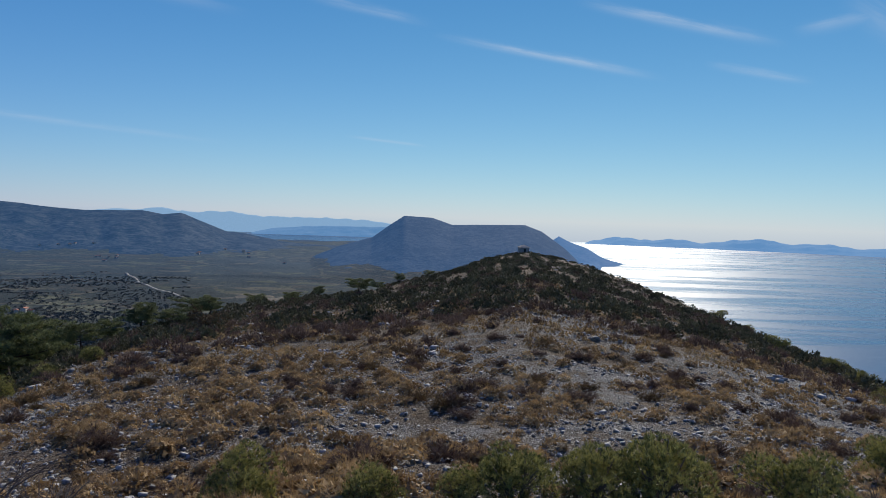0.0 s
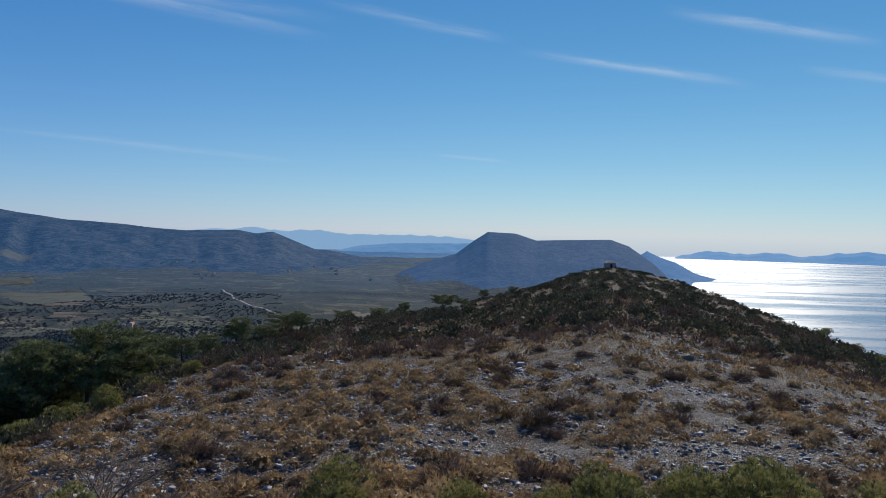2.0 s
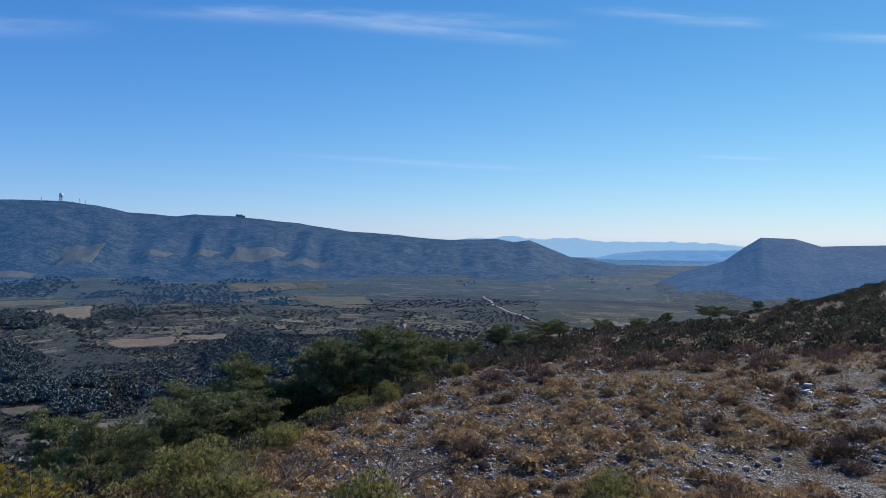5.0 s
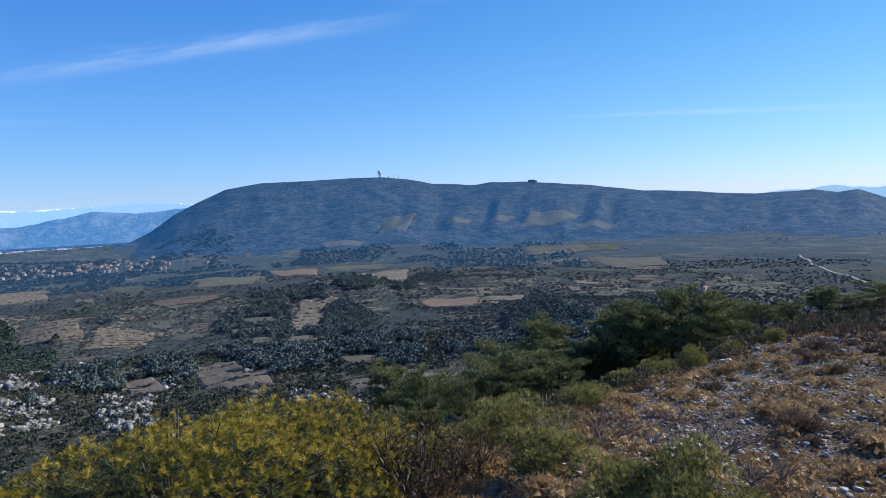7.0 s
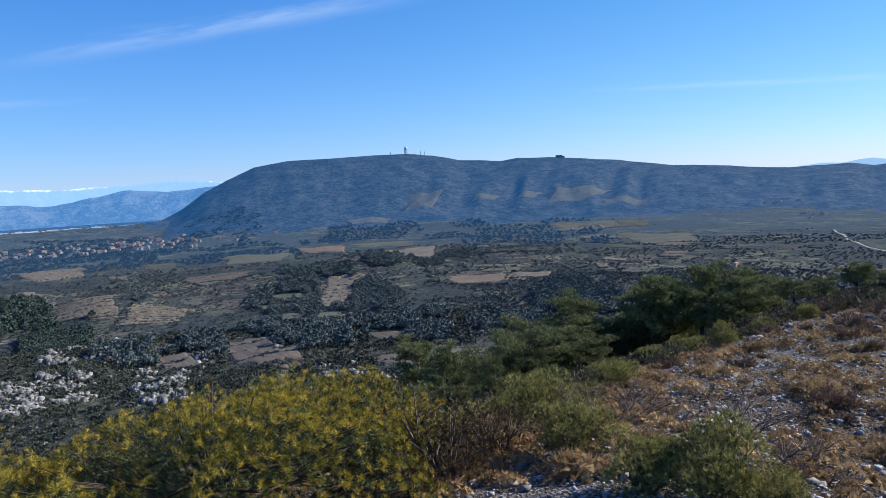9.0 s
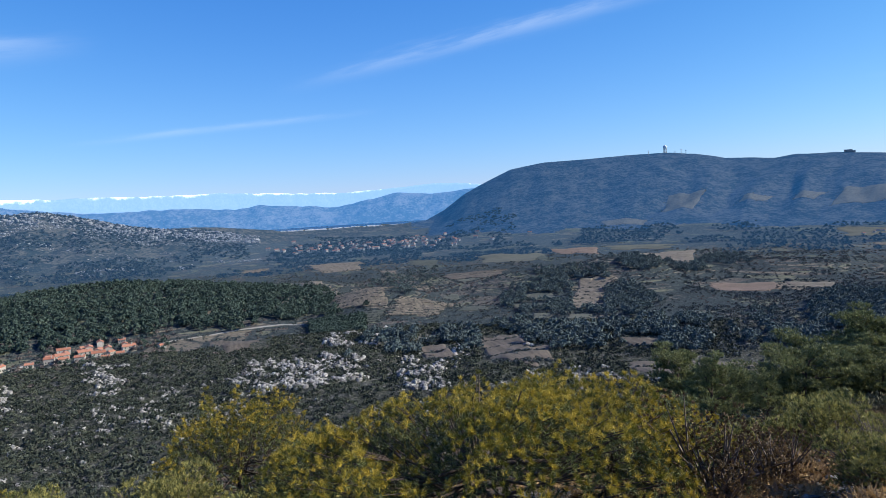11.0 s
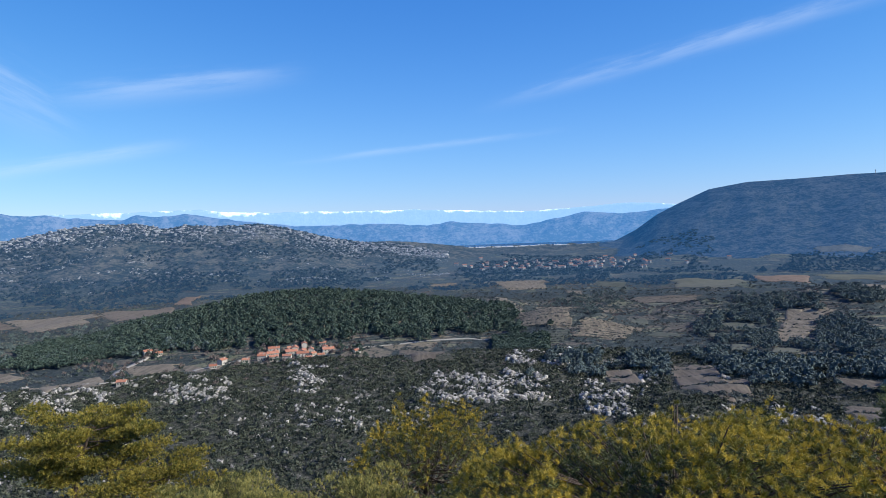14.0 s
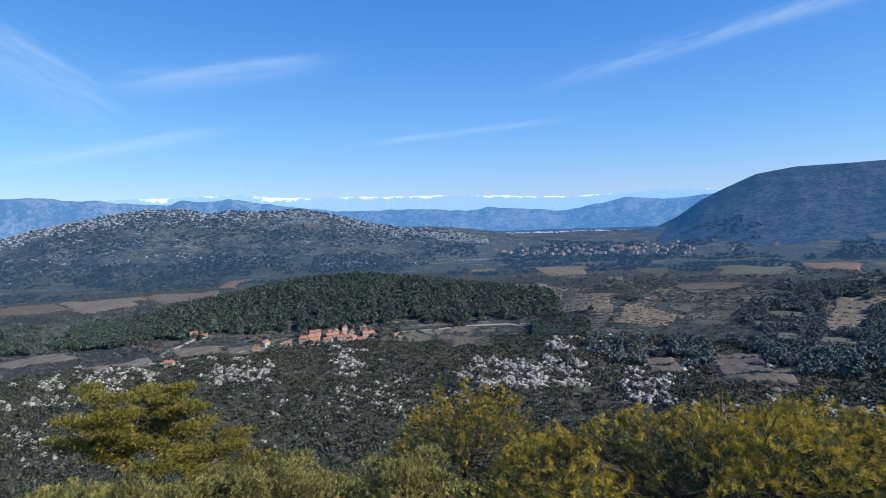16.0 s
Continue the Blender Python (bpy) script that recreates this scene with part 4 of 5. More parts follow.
def cover(name, n, a0, a1, d0, d1, lo, hi, patch, cut, material, label, seed=1):
    """Crowns strewn where a patchy mask allows."""
    az, d = scatter(n, a0, a1, d0, d1, seed)
    x, y = -d * np.sin(np.radians(az)), d * np.cos(np.radians(az))
    keep = (fbm(x / patch, y / patch, 3, seed + 60) > cut) & clear_of_plots(az, d)
    az, d = az[keep], d[keep]
    if d1 > 1400:
        thin = fbm(az / 4.0, d / 160, 3, 6) > 0.60 - 0.34 * step(66, 84, az)
        az, d = az[thin], d[thin]
        low = spots(az, d)[:, 2] < np.where(az > 70, 20.0, -40.0 - 40 * fbm(az / 1.5, d / 90, 3, 5))
        az, d = az[low], d[low]
    g = np.random.default_rng(seed + 1)
    size = lo + (hi - lo) * g.random(len(az)) ** 1.6
    return sown(name, spots(az, d), CLUMP, size, material, label, "vegetation", seed)


# the pine wood on its low hill
az, d = scatter(8500, 80, 122.5, 715, 905, 11)
crest = np.interp(az, WOOD[:, 0], WOOD[:, 1])
ragged = fbm(az / 1.3, d / 30, 3, 19) - 0.5
keep = (d > 728 + 26 * np.abs(az - 100) / 22 + 60 * ragged) & ((az > 84.3 + 9 * ragged + (d - 735) / 90) | ((az > 83.2) & (d < 748 + 40 * ragged))) & clear_of_plots(az, d)
sown("pine_wood", spots(az[keep], d[keep]), CROWN, 4.0 + 7.0 * rng.random(keep.sum()) ** 1.5, PINEWOOD, "dense dark green pine wood on a low hill", "wood", 12)
az, d = scatter(1100, 82, 86.5, 640, 720, 13)
sown("pine_wood", spots(az, d), CROWN, 4 + 5 * rng.random(len(az)), PINEWOOD, "dark pines above a limestone cliff", "wood", 14)
az, d = scatter(1500, 111, 130, 770, 950, 15)
keep = (fbm(az / 2.5, d / 40, 3, 15) > 0.42)
sown("pine_wood", spots(az[keep], d[keep]), CROWN, 4 + 6 * rng.random(keep.sum()), PINEWOOD, "dark pines round bare fields", "wood", 16)
cover("maquis", 21000, 52, 132, 225, 590, 1.8, 4.6, 26, 0.22, MAQUIS, "dense low evergreen maquis on the stony bench", 21)
cover("maquis", 10000, 2, 56, 250, 900, 2.2, 5.6, 70, 0.33, HAZE_TINT_SCRUB, "dark scrub woods below the summit", 23)
cover("maquis", 22000, 20, 132, 560, 1350, 1.6, 5.0, 45, 0.41, HAZE_TINT_SCRUB, "groves and hedges between valley fields", 25)
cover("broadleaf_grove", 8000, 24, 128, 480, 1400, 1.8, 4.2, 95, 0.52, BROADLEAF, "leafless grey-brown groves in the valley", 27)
cover("far_woods", 15000, 66, 132, 1300, 2000, 4.0, 9.0, 120, 0.40, HAZE_GLOW_WOOD, "dark scrub woods on the far slopes", 29)
# wooded hillocks and woods amid the plain: headings, height angles of top and foot
for a0, a1, e0, e1, n, word, sd in ((57.5, 70.5, -6.4, -11.2, 2600, "dark pines on a terraced hillock", 31), (50.5, 61.5, -5.7, -7.4, 1300, "dark wooded hillock on the plain", 33),
                                    (50.0, 66.0, -3.3, -5.0, 1500, "dark woods at the plateau's foot", 35), (30.5, 49.0, -8.4, -11.4, 2800, "dense dark wood below the summit", 37),
                                    (40.0, 53.0, -3.7, -5.9, 1100, "dark woods on the plain's edge", 39), (75.0, 82.5, -5.8, -8.4, 420, "dark groves amid terraces", 41),
                                    (88.0, 122.0, -3.2, -4.9, 2600, "dark woods under the rocky hill", 43), (108.0, 130.0, -6.6, -9.3, 900, "pines round bare fields", 45),
                                    (54.0, 84.0, -10.6, -13.4, 1700, "groves between terraced fields", 47), (46.0, 62.0, -10.0, -13.2, 1200, "dark copses in the valley", 49)):
    gw = np.random.default_rng(sd)
    az, el = gw.uniform(a0, a1, n), gw.uniform(e1, e0, n)
    u, w = (az - a0) / (a1 - a0), (el - e1) / (e0 - e1)
    rim = np.minimum(np.minimum(u, 1 - u), np.minimum(w, 1 - w))
    keep = fbm(az / 2.4, el / 0.9, 4, sd) - 0.22 * step(0.22, 0.0, rim) > 0.40
    az, d = az[keep], reach_all(az[keep], el[keep])
    ok = clear_of_plots(az, d) & (d < 2000)
    sown("pine_wood", spots(az[ok], d[ok]), CROWN, 4.0 + 5.5 * gw.random(ok.sum()), HAZE_TINT_WOOD if e1 < -6 else HAZE_GLOW_WOOD, word, "wood", sd)

rows = np.concatenate(HEDGES)
sown("hedge", rows, CLUMP, 0.9 + 2.6 * rng.random(len(rows)) ** 2, HAZE_TINT_SCRUB, "thin scrub along the terrace banks", "hedge", 61)

# limestone outcrops on the bench: headings, height angles of top and foot
STRIKE = radians(72)
OUTCROPS = ((80, 85.5, -10.6, -12.0, 240, 0.43, 2.6, 41), (82, 93, -12.4, -14.9, 720, 0.485, 2.1, 43), (75.2, 79.5, -12.9, -16.0, 220, 0.46, 2.2, 45), (100.2, 103.5, -10.9, -13.4, 190, 0.45, 2.0, 47),
            (107.5, 114, -10.9, -13.4, 420, 0.46, 1.9, 49), (115, 127, -10.4, -13.2, 760, 0.46, 1.9, 51), (121, 127, -14.0, -16.5, 200, 0.44, 1.4, 53), (90, 106, -13.2, -17.0, 900, 0.49, 1.3, 55),
            (56.5, 69, -14.4, -16.9, 300, 0.50, 1.7, 57), (66, 79, -11.2, -13.0, 220, 0.52, 2.0, 59), (60, 132, -11.0, -19.0, 1700, 0.54, 1.1, 61))
for a0, a1, e0, e1, n, cut, size, sd in OUTCROPS:
    gw = np.random.default_rng(sd)
    az, el = gw.uniform(a0, a1, n), gw.uniform(e1, e0, n)
    u, w = (az - a0) / (a1 - a0), (el - e1) / (e0 - e1)
    rim = np.minimum(np.minimum(u, 1 - u), np.minimum(w, 1 - w))
    lean = el - 0.22 * (az - a0)
    keep = 0.5 * fbm(az / 0.9, el / 0.6, 3, sd) + 0.5 * fbm(az / 1.3 + 7, lean / 0.22, 3, sd + 7) - 0.14 * step(0.2, 0.0, rim) > cut
    az, d = az[keep], reach_all(az[keep], el[keep])
    ok = clear_of_plots(az, d) & (d < 720)
    sown("limestone_outcrop", spots(az[ok], d[ok]), BLOCKS, size * (0.8 + gw.random(ok.sum()) ** 2 * 1.9), LIMESTONE_FAR, "bare white limestone outcrops amid scrub", "rocks", sd, STRIKE)
    among = gw.random(ok.sum()) < 0.55
    at_ = spots(az[ok][among] + 0.25 * gw.standard_normal(among.sum()), d[ok][among] + 3.0 * gw.standard_normal(among.sum()))
    sown("maquis", at_, CLUMP, 1.8 + 2.6 * gw.random(among.sum()), MAQUIS, "dark bushes growing between limestone blocks", "vegetation", sd + 1)
az, d = scatter(15000, 90, 131, 1450, 1990, 55)
x, y = -d * np.sin(np.radians(az)), d * np.cos(np.radians(az))
keep = 0.6 * fbm(az / 3.0, d / 24, 3, 56) + 0.4 * fbm(x / 16, y / 16, 3, 57) + 0.26 * step(1780, 1930, d) > 0.63
tagged(strew("limestone_outcrop", spots(az[keep], d[keep]), (0.6 + 1.4 * rng.random(keep.sum()) ** 2) * (1 + 0.9 * step(1800, 1930, d[keep])), HAZE_GLOW_ROCK, 0, 0.6, 0.7, 57, 0.45, angular=True, long=2.2, strike=radians(15)), "pale rock slabs on the far rocky hill", "rocks", kind="stuff")


# ---- houses ----
def house(m, w, l, h, label, group, windows=True, chimney=True, skin=(PLASTER, ROOF)):
    ob = empty("house", m, label, "house", group)
    wall = box(bmesh.new(), -w / 2, -l / 2, -1.5, w / 2, l / 2, h)
    rise = w * 0.24
    for s in (-1, 1):
        wall.faces.new([wall.verts.new(p) for p in ((-w / 2, s * l / 2, h), (w / 2, s * l / 2, h), (0, s * l / 2, h + rise))])
    part("wall", wall, skin[0], ob)
    roof = bmesh.new()
    e, t = 0.35, 0.28
    outline = [(-w / 2 - e, h - e * 0.48), (0, h + rise), (w / 2 + e, h - e * 0.48), (w / 2 + e, h - e * 0.48 + t), (0, h + rise + t), (-w / 2 - e, h - e * 0.48 + t)]
    ends = [[roof.verts.new((x, s * (l / 2 + e), z)) for x, z in outline] for s in (-1, 1)]
    for i in range(6):
        k = (i + 1) % 6
        roof.faces.new((ends[0][i], ends[0][k], ends[1][k], ends[1][i]))
    roof.faces.new(ends[0])
    roof.faces.new(ends[1][::-1])
    bmesh.ops.recalc_face_normals(roof, faces=roof.faces[:])
    part("roof", roof, skin[1], ob, "orange clay tile roof")
    if chimney:
        part("chimney", box(bmesh.new(), w * 0.12, l * 0.2, h + rise * 0.4, w * 0.12 + 0.6, l * 0.2 + 0.6, h + rise + 1.0), PLASTER, ob)
    if windows:
        for s in (-1, 1):
            for z in ((1.0, h - 1.9) if h > 5 else (1.1,)):
                for k in range(-1, 2):
                    y = k * l * 0.3
                    x = s * w / 2
                    part("window", box(bmesh.new(), x - 0.06, y - 0.45, z, x + 0.06, y + 0.45, z + 1.3), SHUTTER if k else DARK, ob)
        part("door", box(bmesh.new(), -0.5, l / 2 - 0.05, 0, 0.5, l / 2 + 0.07, 2.1), SHUTTER, ob)
    return ob


g = random.Random(8)
proto = [house(at_g, w * 0.8, l * 0.8, h * 0.85, "pale plastered stone house with an orange tile roof", "houses of the hamlet")
         for at_g, w, l, h in ((Matrix.Translation(at_ground(103.2, 690)) @ pose(0, 0, 0, 0, 0, 20), 8, 14, 6.4),
                               (Matrix.Translation(at_ground(104.5, 700)) @ pose(0, 0, 0, 0, 0, 100), 7, 10, 5.6),
                               (Matrix.Translation(at_ground(101.5, 685)) @ pose(0, 0, 0, 0, 0, 60), 6, 8, 3.6))]
taken = [(103.2, 690), (104.5, 700), (101.5, 685)]
while len(taken) < 22:
    a, dd = g.gauss(103.0, 1.5), 662 + 66 * g.random()
    if min(math.hypot((a - p) * 12, dd - q) for p, q in taken) > 10.5:
        taken.append((a, dd))
        copy_thing(proto[len(taken) % 3], Matrix.Translation(at_ground(a, dd)) @ pose(0, 0, 0, 0, 0, 15 + 90 * g.randrange(2) + g.uniform(-14, 14)))
for a, el, turn, k in ((114.0, -9.25, 40, 1), (113.2, -9.35, 30, 2), (115.9, -11.25, 10, 2), (108.6, -10.5, 70, 1), (109.3, -10.75, 20, 2), (97.9, -10.4, 40, 2), (31.2, -7.75, 10, 1), (30.8, -7.8, 80, 2), (31.7, -7.75, 30, 2)):
    tagged(copy_thing(proto[k], Matrix.Translation(at_ground(a, reach(a, el))) @ pose(0, 0, 0, 0, 0, turn)), "white plastered farmhouse with an orange roof amid fields", group="farmhouses")
far_house = house(Matrix.Translation(at_ground(80, reach(80, -3.9))) @ pose(0, 0, 0, 0, 0, 33), 9, 13, 5.5, "small far house with a red tile roof", "houses of the far village", False, False, (HAZE_GLOW_WALL, HAZE_GLOW_ROOF))
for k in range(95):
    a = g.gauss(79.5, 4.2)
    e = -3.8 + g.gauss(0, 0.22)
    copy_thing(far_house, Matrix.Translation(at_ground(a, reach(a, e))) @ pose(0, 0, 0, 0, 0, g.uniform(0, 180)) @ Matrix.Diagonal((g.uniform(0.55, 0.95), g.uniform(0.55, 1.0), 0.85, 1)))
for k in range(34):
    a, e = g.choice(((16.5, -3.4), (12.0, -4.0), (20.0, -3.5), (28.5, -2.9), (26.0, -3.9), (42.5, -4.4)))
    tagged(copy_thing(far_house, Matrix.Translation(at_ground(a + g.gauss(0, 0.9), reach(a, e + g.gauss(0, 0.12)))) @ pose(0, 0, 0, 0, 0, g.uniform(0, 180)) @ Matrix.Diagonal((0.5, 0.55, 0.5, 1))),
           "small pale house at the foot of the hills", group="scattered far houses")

for mat, word, n, seed in ((PINEWOOD, "dark trees between the hamlet's houses", 260, 171), (BROADLEAF, "bare trees along the lanes", 240, 173)):
    az, d = scatter(n, 97, 119, 640, 755, seed)
    keep = clear_of_plots(az, d) & (fbm(az / 1.2, d / 18, 3, seed) > 0.44)
    sown("village_trees", spots(az[keep], d[keep]), CROWN, 3 + 5 * rng.random(keep.sum()), mat, word, "trees", seed)

# the far town on the inlet's shore
bm = bmesh.new()
for k in range(170):
    a, dd = 76.0 + 12.5 * g.random(), 3480 + 160 * g.random()
    p = heading_vector(a) * dd
    w, hh = g.uniform(3, 9), g.uniform(2, 6)
    box(bm, p.x - w, p.y - w, SEA_LEVEL - 1, p.x + w, p.y + w, SEA_LEVEL + hh)
tagged(part("distant_town", bm, PAINT), "white harbour buildings on the inlet's far shore", "town", kind="stuff")
flat = bmesh.new()
for k in range(60):
    a, dd = 75.0 + 14 * (k / 60), 3470 + 30 * math.sin(k * 1.3)
    q = [heading_vector(a + s) * (dd + e) for s, e in ((0, 0), (0.24, 0), (0.24, 220 + 60 * math.sin(k * 0.7)), (0, 220 + 60 * math.sin(k * 0.7)))]
    lo = [flat.verts.new((p.x, p.y, SEA_LEVEL + 1.2)) for p in q]
    flat.faces.new(lo[::-1])
bmesh.ops.remove_doubles(flat, verts=flat.verts[:], dist=0.5)
tagged(part("shore", flat, MEADOW), "flat shore of the far inlet", "shore", kind="structure")


# ---- masts, radar and hut ----
def cyl(bm, r0, r1, z0, z1, x=0, y=0, seg=12):
    made = bmesh.ops.create_cone(bm, cap_ends=True, segments=seg, radius1=r0, radius2=r1, depth=z1 - z0)["verts"]
    bmesh.ops.translate(bm, verts=made, vec=(x, y, (z0 + z1) / 2))
    return bm


def crest_spot(az, dist):
    return at_ground(az, dist)


radar = empty("radar_tower", Matrix.Translation(crest_spot(56.95, 2450)), "white radar dome on a steel tower on the plateau's crest", "radar tower")
for sx in (-1, 1):
    for sy in (-1, 1):
        part("leg", cyl(bmesh.new(), 0.9, 0.9, -3, 13, sx * 3.4, sy * 3.4, 8), STEEL, radar)
part("platform", cyl(bmesh.new(), 6.4, 6.4, 12.6, 13.6, seg=20), STEEL, radar)
globe = bmesh.new()
bmesh.ops.create_icosphere(globe, subdivisions=3, radius=6.2)
bmesh.ops.translate(globe, verts=globe.verts[:], vec=(0, 0, 18.4))
part("dome", globe, PAINT, radar, "white radar dome")
for a, hh in ((55.75, 15), (55.4, 12), (58.2, 12), (45.2, 16), (45.0, 13), (56.2, 9)):
    mast = empty("mast", Matrix.Translation(crest_spot(a, 2440)), "thin steel radio mast on the plateau's crest", "mast", "masts on the crest")
    part("pole", cyl(bmesh.new(), 1.1, 0.6, -3, hh, seg=8), STEEL, mast)
    part("antenna", cyl(bmesh.new(), 1.8, 1.8, hh * 0.7, hh * 0.85, seg=8), PAINT, mast)
station = empty("station_building", Matrix.Translation(crest_spot(44.45, 2395)) @ pose(0, 0, 0, 0, 0, 44), "flat-roofed grey station building on the crest", "building")
part("wall", box(bmesh.new(), -11, -5, -4, 11, 5, 6.5), STONEWORK, station)
part("roof", box(bmesh.new(), -11.6, -5.6, 6.5, 11.6, 5.6, 7.3), STEEL, station)
part("annex", box(bmesh.new(), 11, -4, -4, 19, 4, 4), STONEWORK, station)

hut = empty("stone_hut", Matrix.Translation(at_ground(-6.75, 252, -0.1)) @ pose(0, 0, 0, 0, 0, 12) @ Matrix.Diagonal((0.8, 0.8, 0.8, 1)), "small square masonry hut with a hipped stone roof on the ridge", "hut")
part("plinth", box(bmesh.new(), -3.4, -3.0, -1.0, 3.4, 3.0, 0.5, 0.1), STONEWORK, hut)
walls = bmesh.new()
for x0, y0, x1, y1 in ((-2.1, -1.9, -0.55, -1.5), (0.55, -1.9, 2.1, -1.5), (-2.1, 1.5, 2.1, 1.9), (-2.1, -1.5, -1.7, 1.5), (1.7, -1.5, 2.1, 1.5)):
    box(walls, x0, y0, 0.5, x1, y1, 2.7, 0.03)
box(walls, -0.55, -1.88, 2.2, 0.55, -1.5, 2.68)
part("wall", walls, STONEWORK, hut)
cap = bmesh.new()
base = [cap.verts.new(p) for p in ((-2.5, -2.3, 2.7), (2.5, -2.3, 2.7), (2.5, 2.3, 2.7), (-2.5, 2.3, 2.7))]
apex = [cap.verts.new(p) for p in ((-0.4, 0, 3.9), (0.4, 0, 3.9))]
cap.faces.new(base[::-1])
for q in ((base[0], base[1], apex[1], apex[0]), (base[1], base[2], apex[1]), (base[2], base[3], apex[0], apex[1]), (base[3], base[0], apex[0])):
    cap.faces.new(q)
part("roof", cap, STONEWORK, hut)
# near-black panel in the open doorway paints the hut's dark inside
part("door", box(bmesh.new(), -0.52, -1.75, 0.5, 0.52, -1.68, 2.15), DARK, hut, "near-black panel for the doorway's shade")


# ---- plants of the summit ----
def tuft_mesh(name, v, f, t):
    return tri_mesh(name, v, f, np.clip(t, 0, 1))


def pine(name, m, height, spread, tufts, n, length, width, material, label, seed, flat=0.5, lean=0.1, group="", bare=0.25):
    """Trunk, limbs that sweep up at their ends, and needle tufts on pads of twigs."""
    g, rd = np.random.default_rng(seed), random.Random(seed)
    ob = empty(name, m, label, "pine tree", group)
    way = rd.uniform(0, 6.28)
    stem = [(Vector((math.cos(way) * lean * height * k * k / 36 + rd.gauss(0, 0.012) * height, math.sin(way) * lean * height * k * k / 36 + rd.gauss(0, 0.012) * height, height * 0.86 * k / 6)),
             max(0.018, 0.055 * height ** 0.7 * (1 - k / 7.0))) for k in range(7)]
    stem[0] = (Vector((0, 0, -0.3)), stem[0][1] * 1.3)
    limbs, roots, axes = [], [], []
    count = 13 + int(height)
    for k in range(count):
        u = bare + (1 - bare) * (k + 0.5) / count
        i = min(int(u * 6), 5)
        p = stem[i][0].lerp(stem[i + 1][0], u * 6 - i)
        a = k * 2.4 + rd.uniform(-0.4, 0.4)
        reach_out = spread * (0.55 + 0.45 * rd.random()) * (1 - (1 - flat) * max(0, u - 0.35) * 1.3)
        out = Vector((math.cos(a), math.sin(a), 0))
        rise = height * (0.10 + 0.16 * rd.random()) * (1.1 - 0.6 * flat)
        path = [(p + out * reach_out * s + Vector((rd.gauss(0, 0.03), rd.gauss(0, 0.03), 0)) * spread + Vector((0, 0, rise * s * s)), stem[i][1] * 0.45 * (1 - 0.8 * s) + 0.006) for s in (0, 0.3, 0.6, 0.85, 1.0)]
        limbs.append(path)
        share = max(9, tufts // count)
        pads = 3
        s = np.array([0.55, 0.8, 1.0])[np.arange(share) % pads]
        swing = (np.array([0.0, 0.22, -0.18])[np.arange(share) % pads]) * spread * 0.5
        along = np.array([tuple(path[0][0] + (path[-1][0] - path[0][0]) * float(q) + Vector((-out.y * float(w), out.x * float(w), -rise * float(q) * (1 - float(q)) + 0.03 * height))) for q, w in zip(s, swing)])
        ball_of = g.standard_normal((share, 3))
        off = ball_of / (np.linalg.norm(ball_of, axis=1, keepdims=True) + 1e-6) * g.random((share, 1)) ** 0.4 * np.array([0.24, 0.24, 0.085]) * spread
        spot = along + off
        roots.append(spot)
        ax = np.stack([off[:, 0] / spread * 1.6 + 0.2 * out.x, off[:, 1] / spread * 1.6 + 0.2 * out.y, 0.6 + 0.25 * g.random(share)], 1)
        axes.append(ax)
        for q in range(5):
            e = path[2 + q % 3][0]
            limbs.append([(e, 0.012 * height ** 0.5), (Vector(spot[q % share]) * 0.5 + e * 0.5 + Vector((0, 0, -0.03)), 0.008), (Vector(spot[q % share]), 0.005)])
    roots, axes = np.concatenate(roots), np.concatenate(axes)
    axes /= np.linalg.norm(axes, axis=1, keepdims=True)
    tv, tf = tubes([stem], 8)
    trunk = mesh_object("trunk", tri_mesh("trunk", tv, tf, smooth=True), BARK, ob)
    lv, lf = tubes(limbs, 4)
    mesh_object("branchwork", tri_mesh("branchwork", lv, lf, smooth=True), BARK, trunk)
    v, f, t = blades(roots, axes, n, length, width, 0.55, g)
    mesh_object("crown", tuft_mesh("crown", v, f, t), material, ob)
    return ob


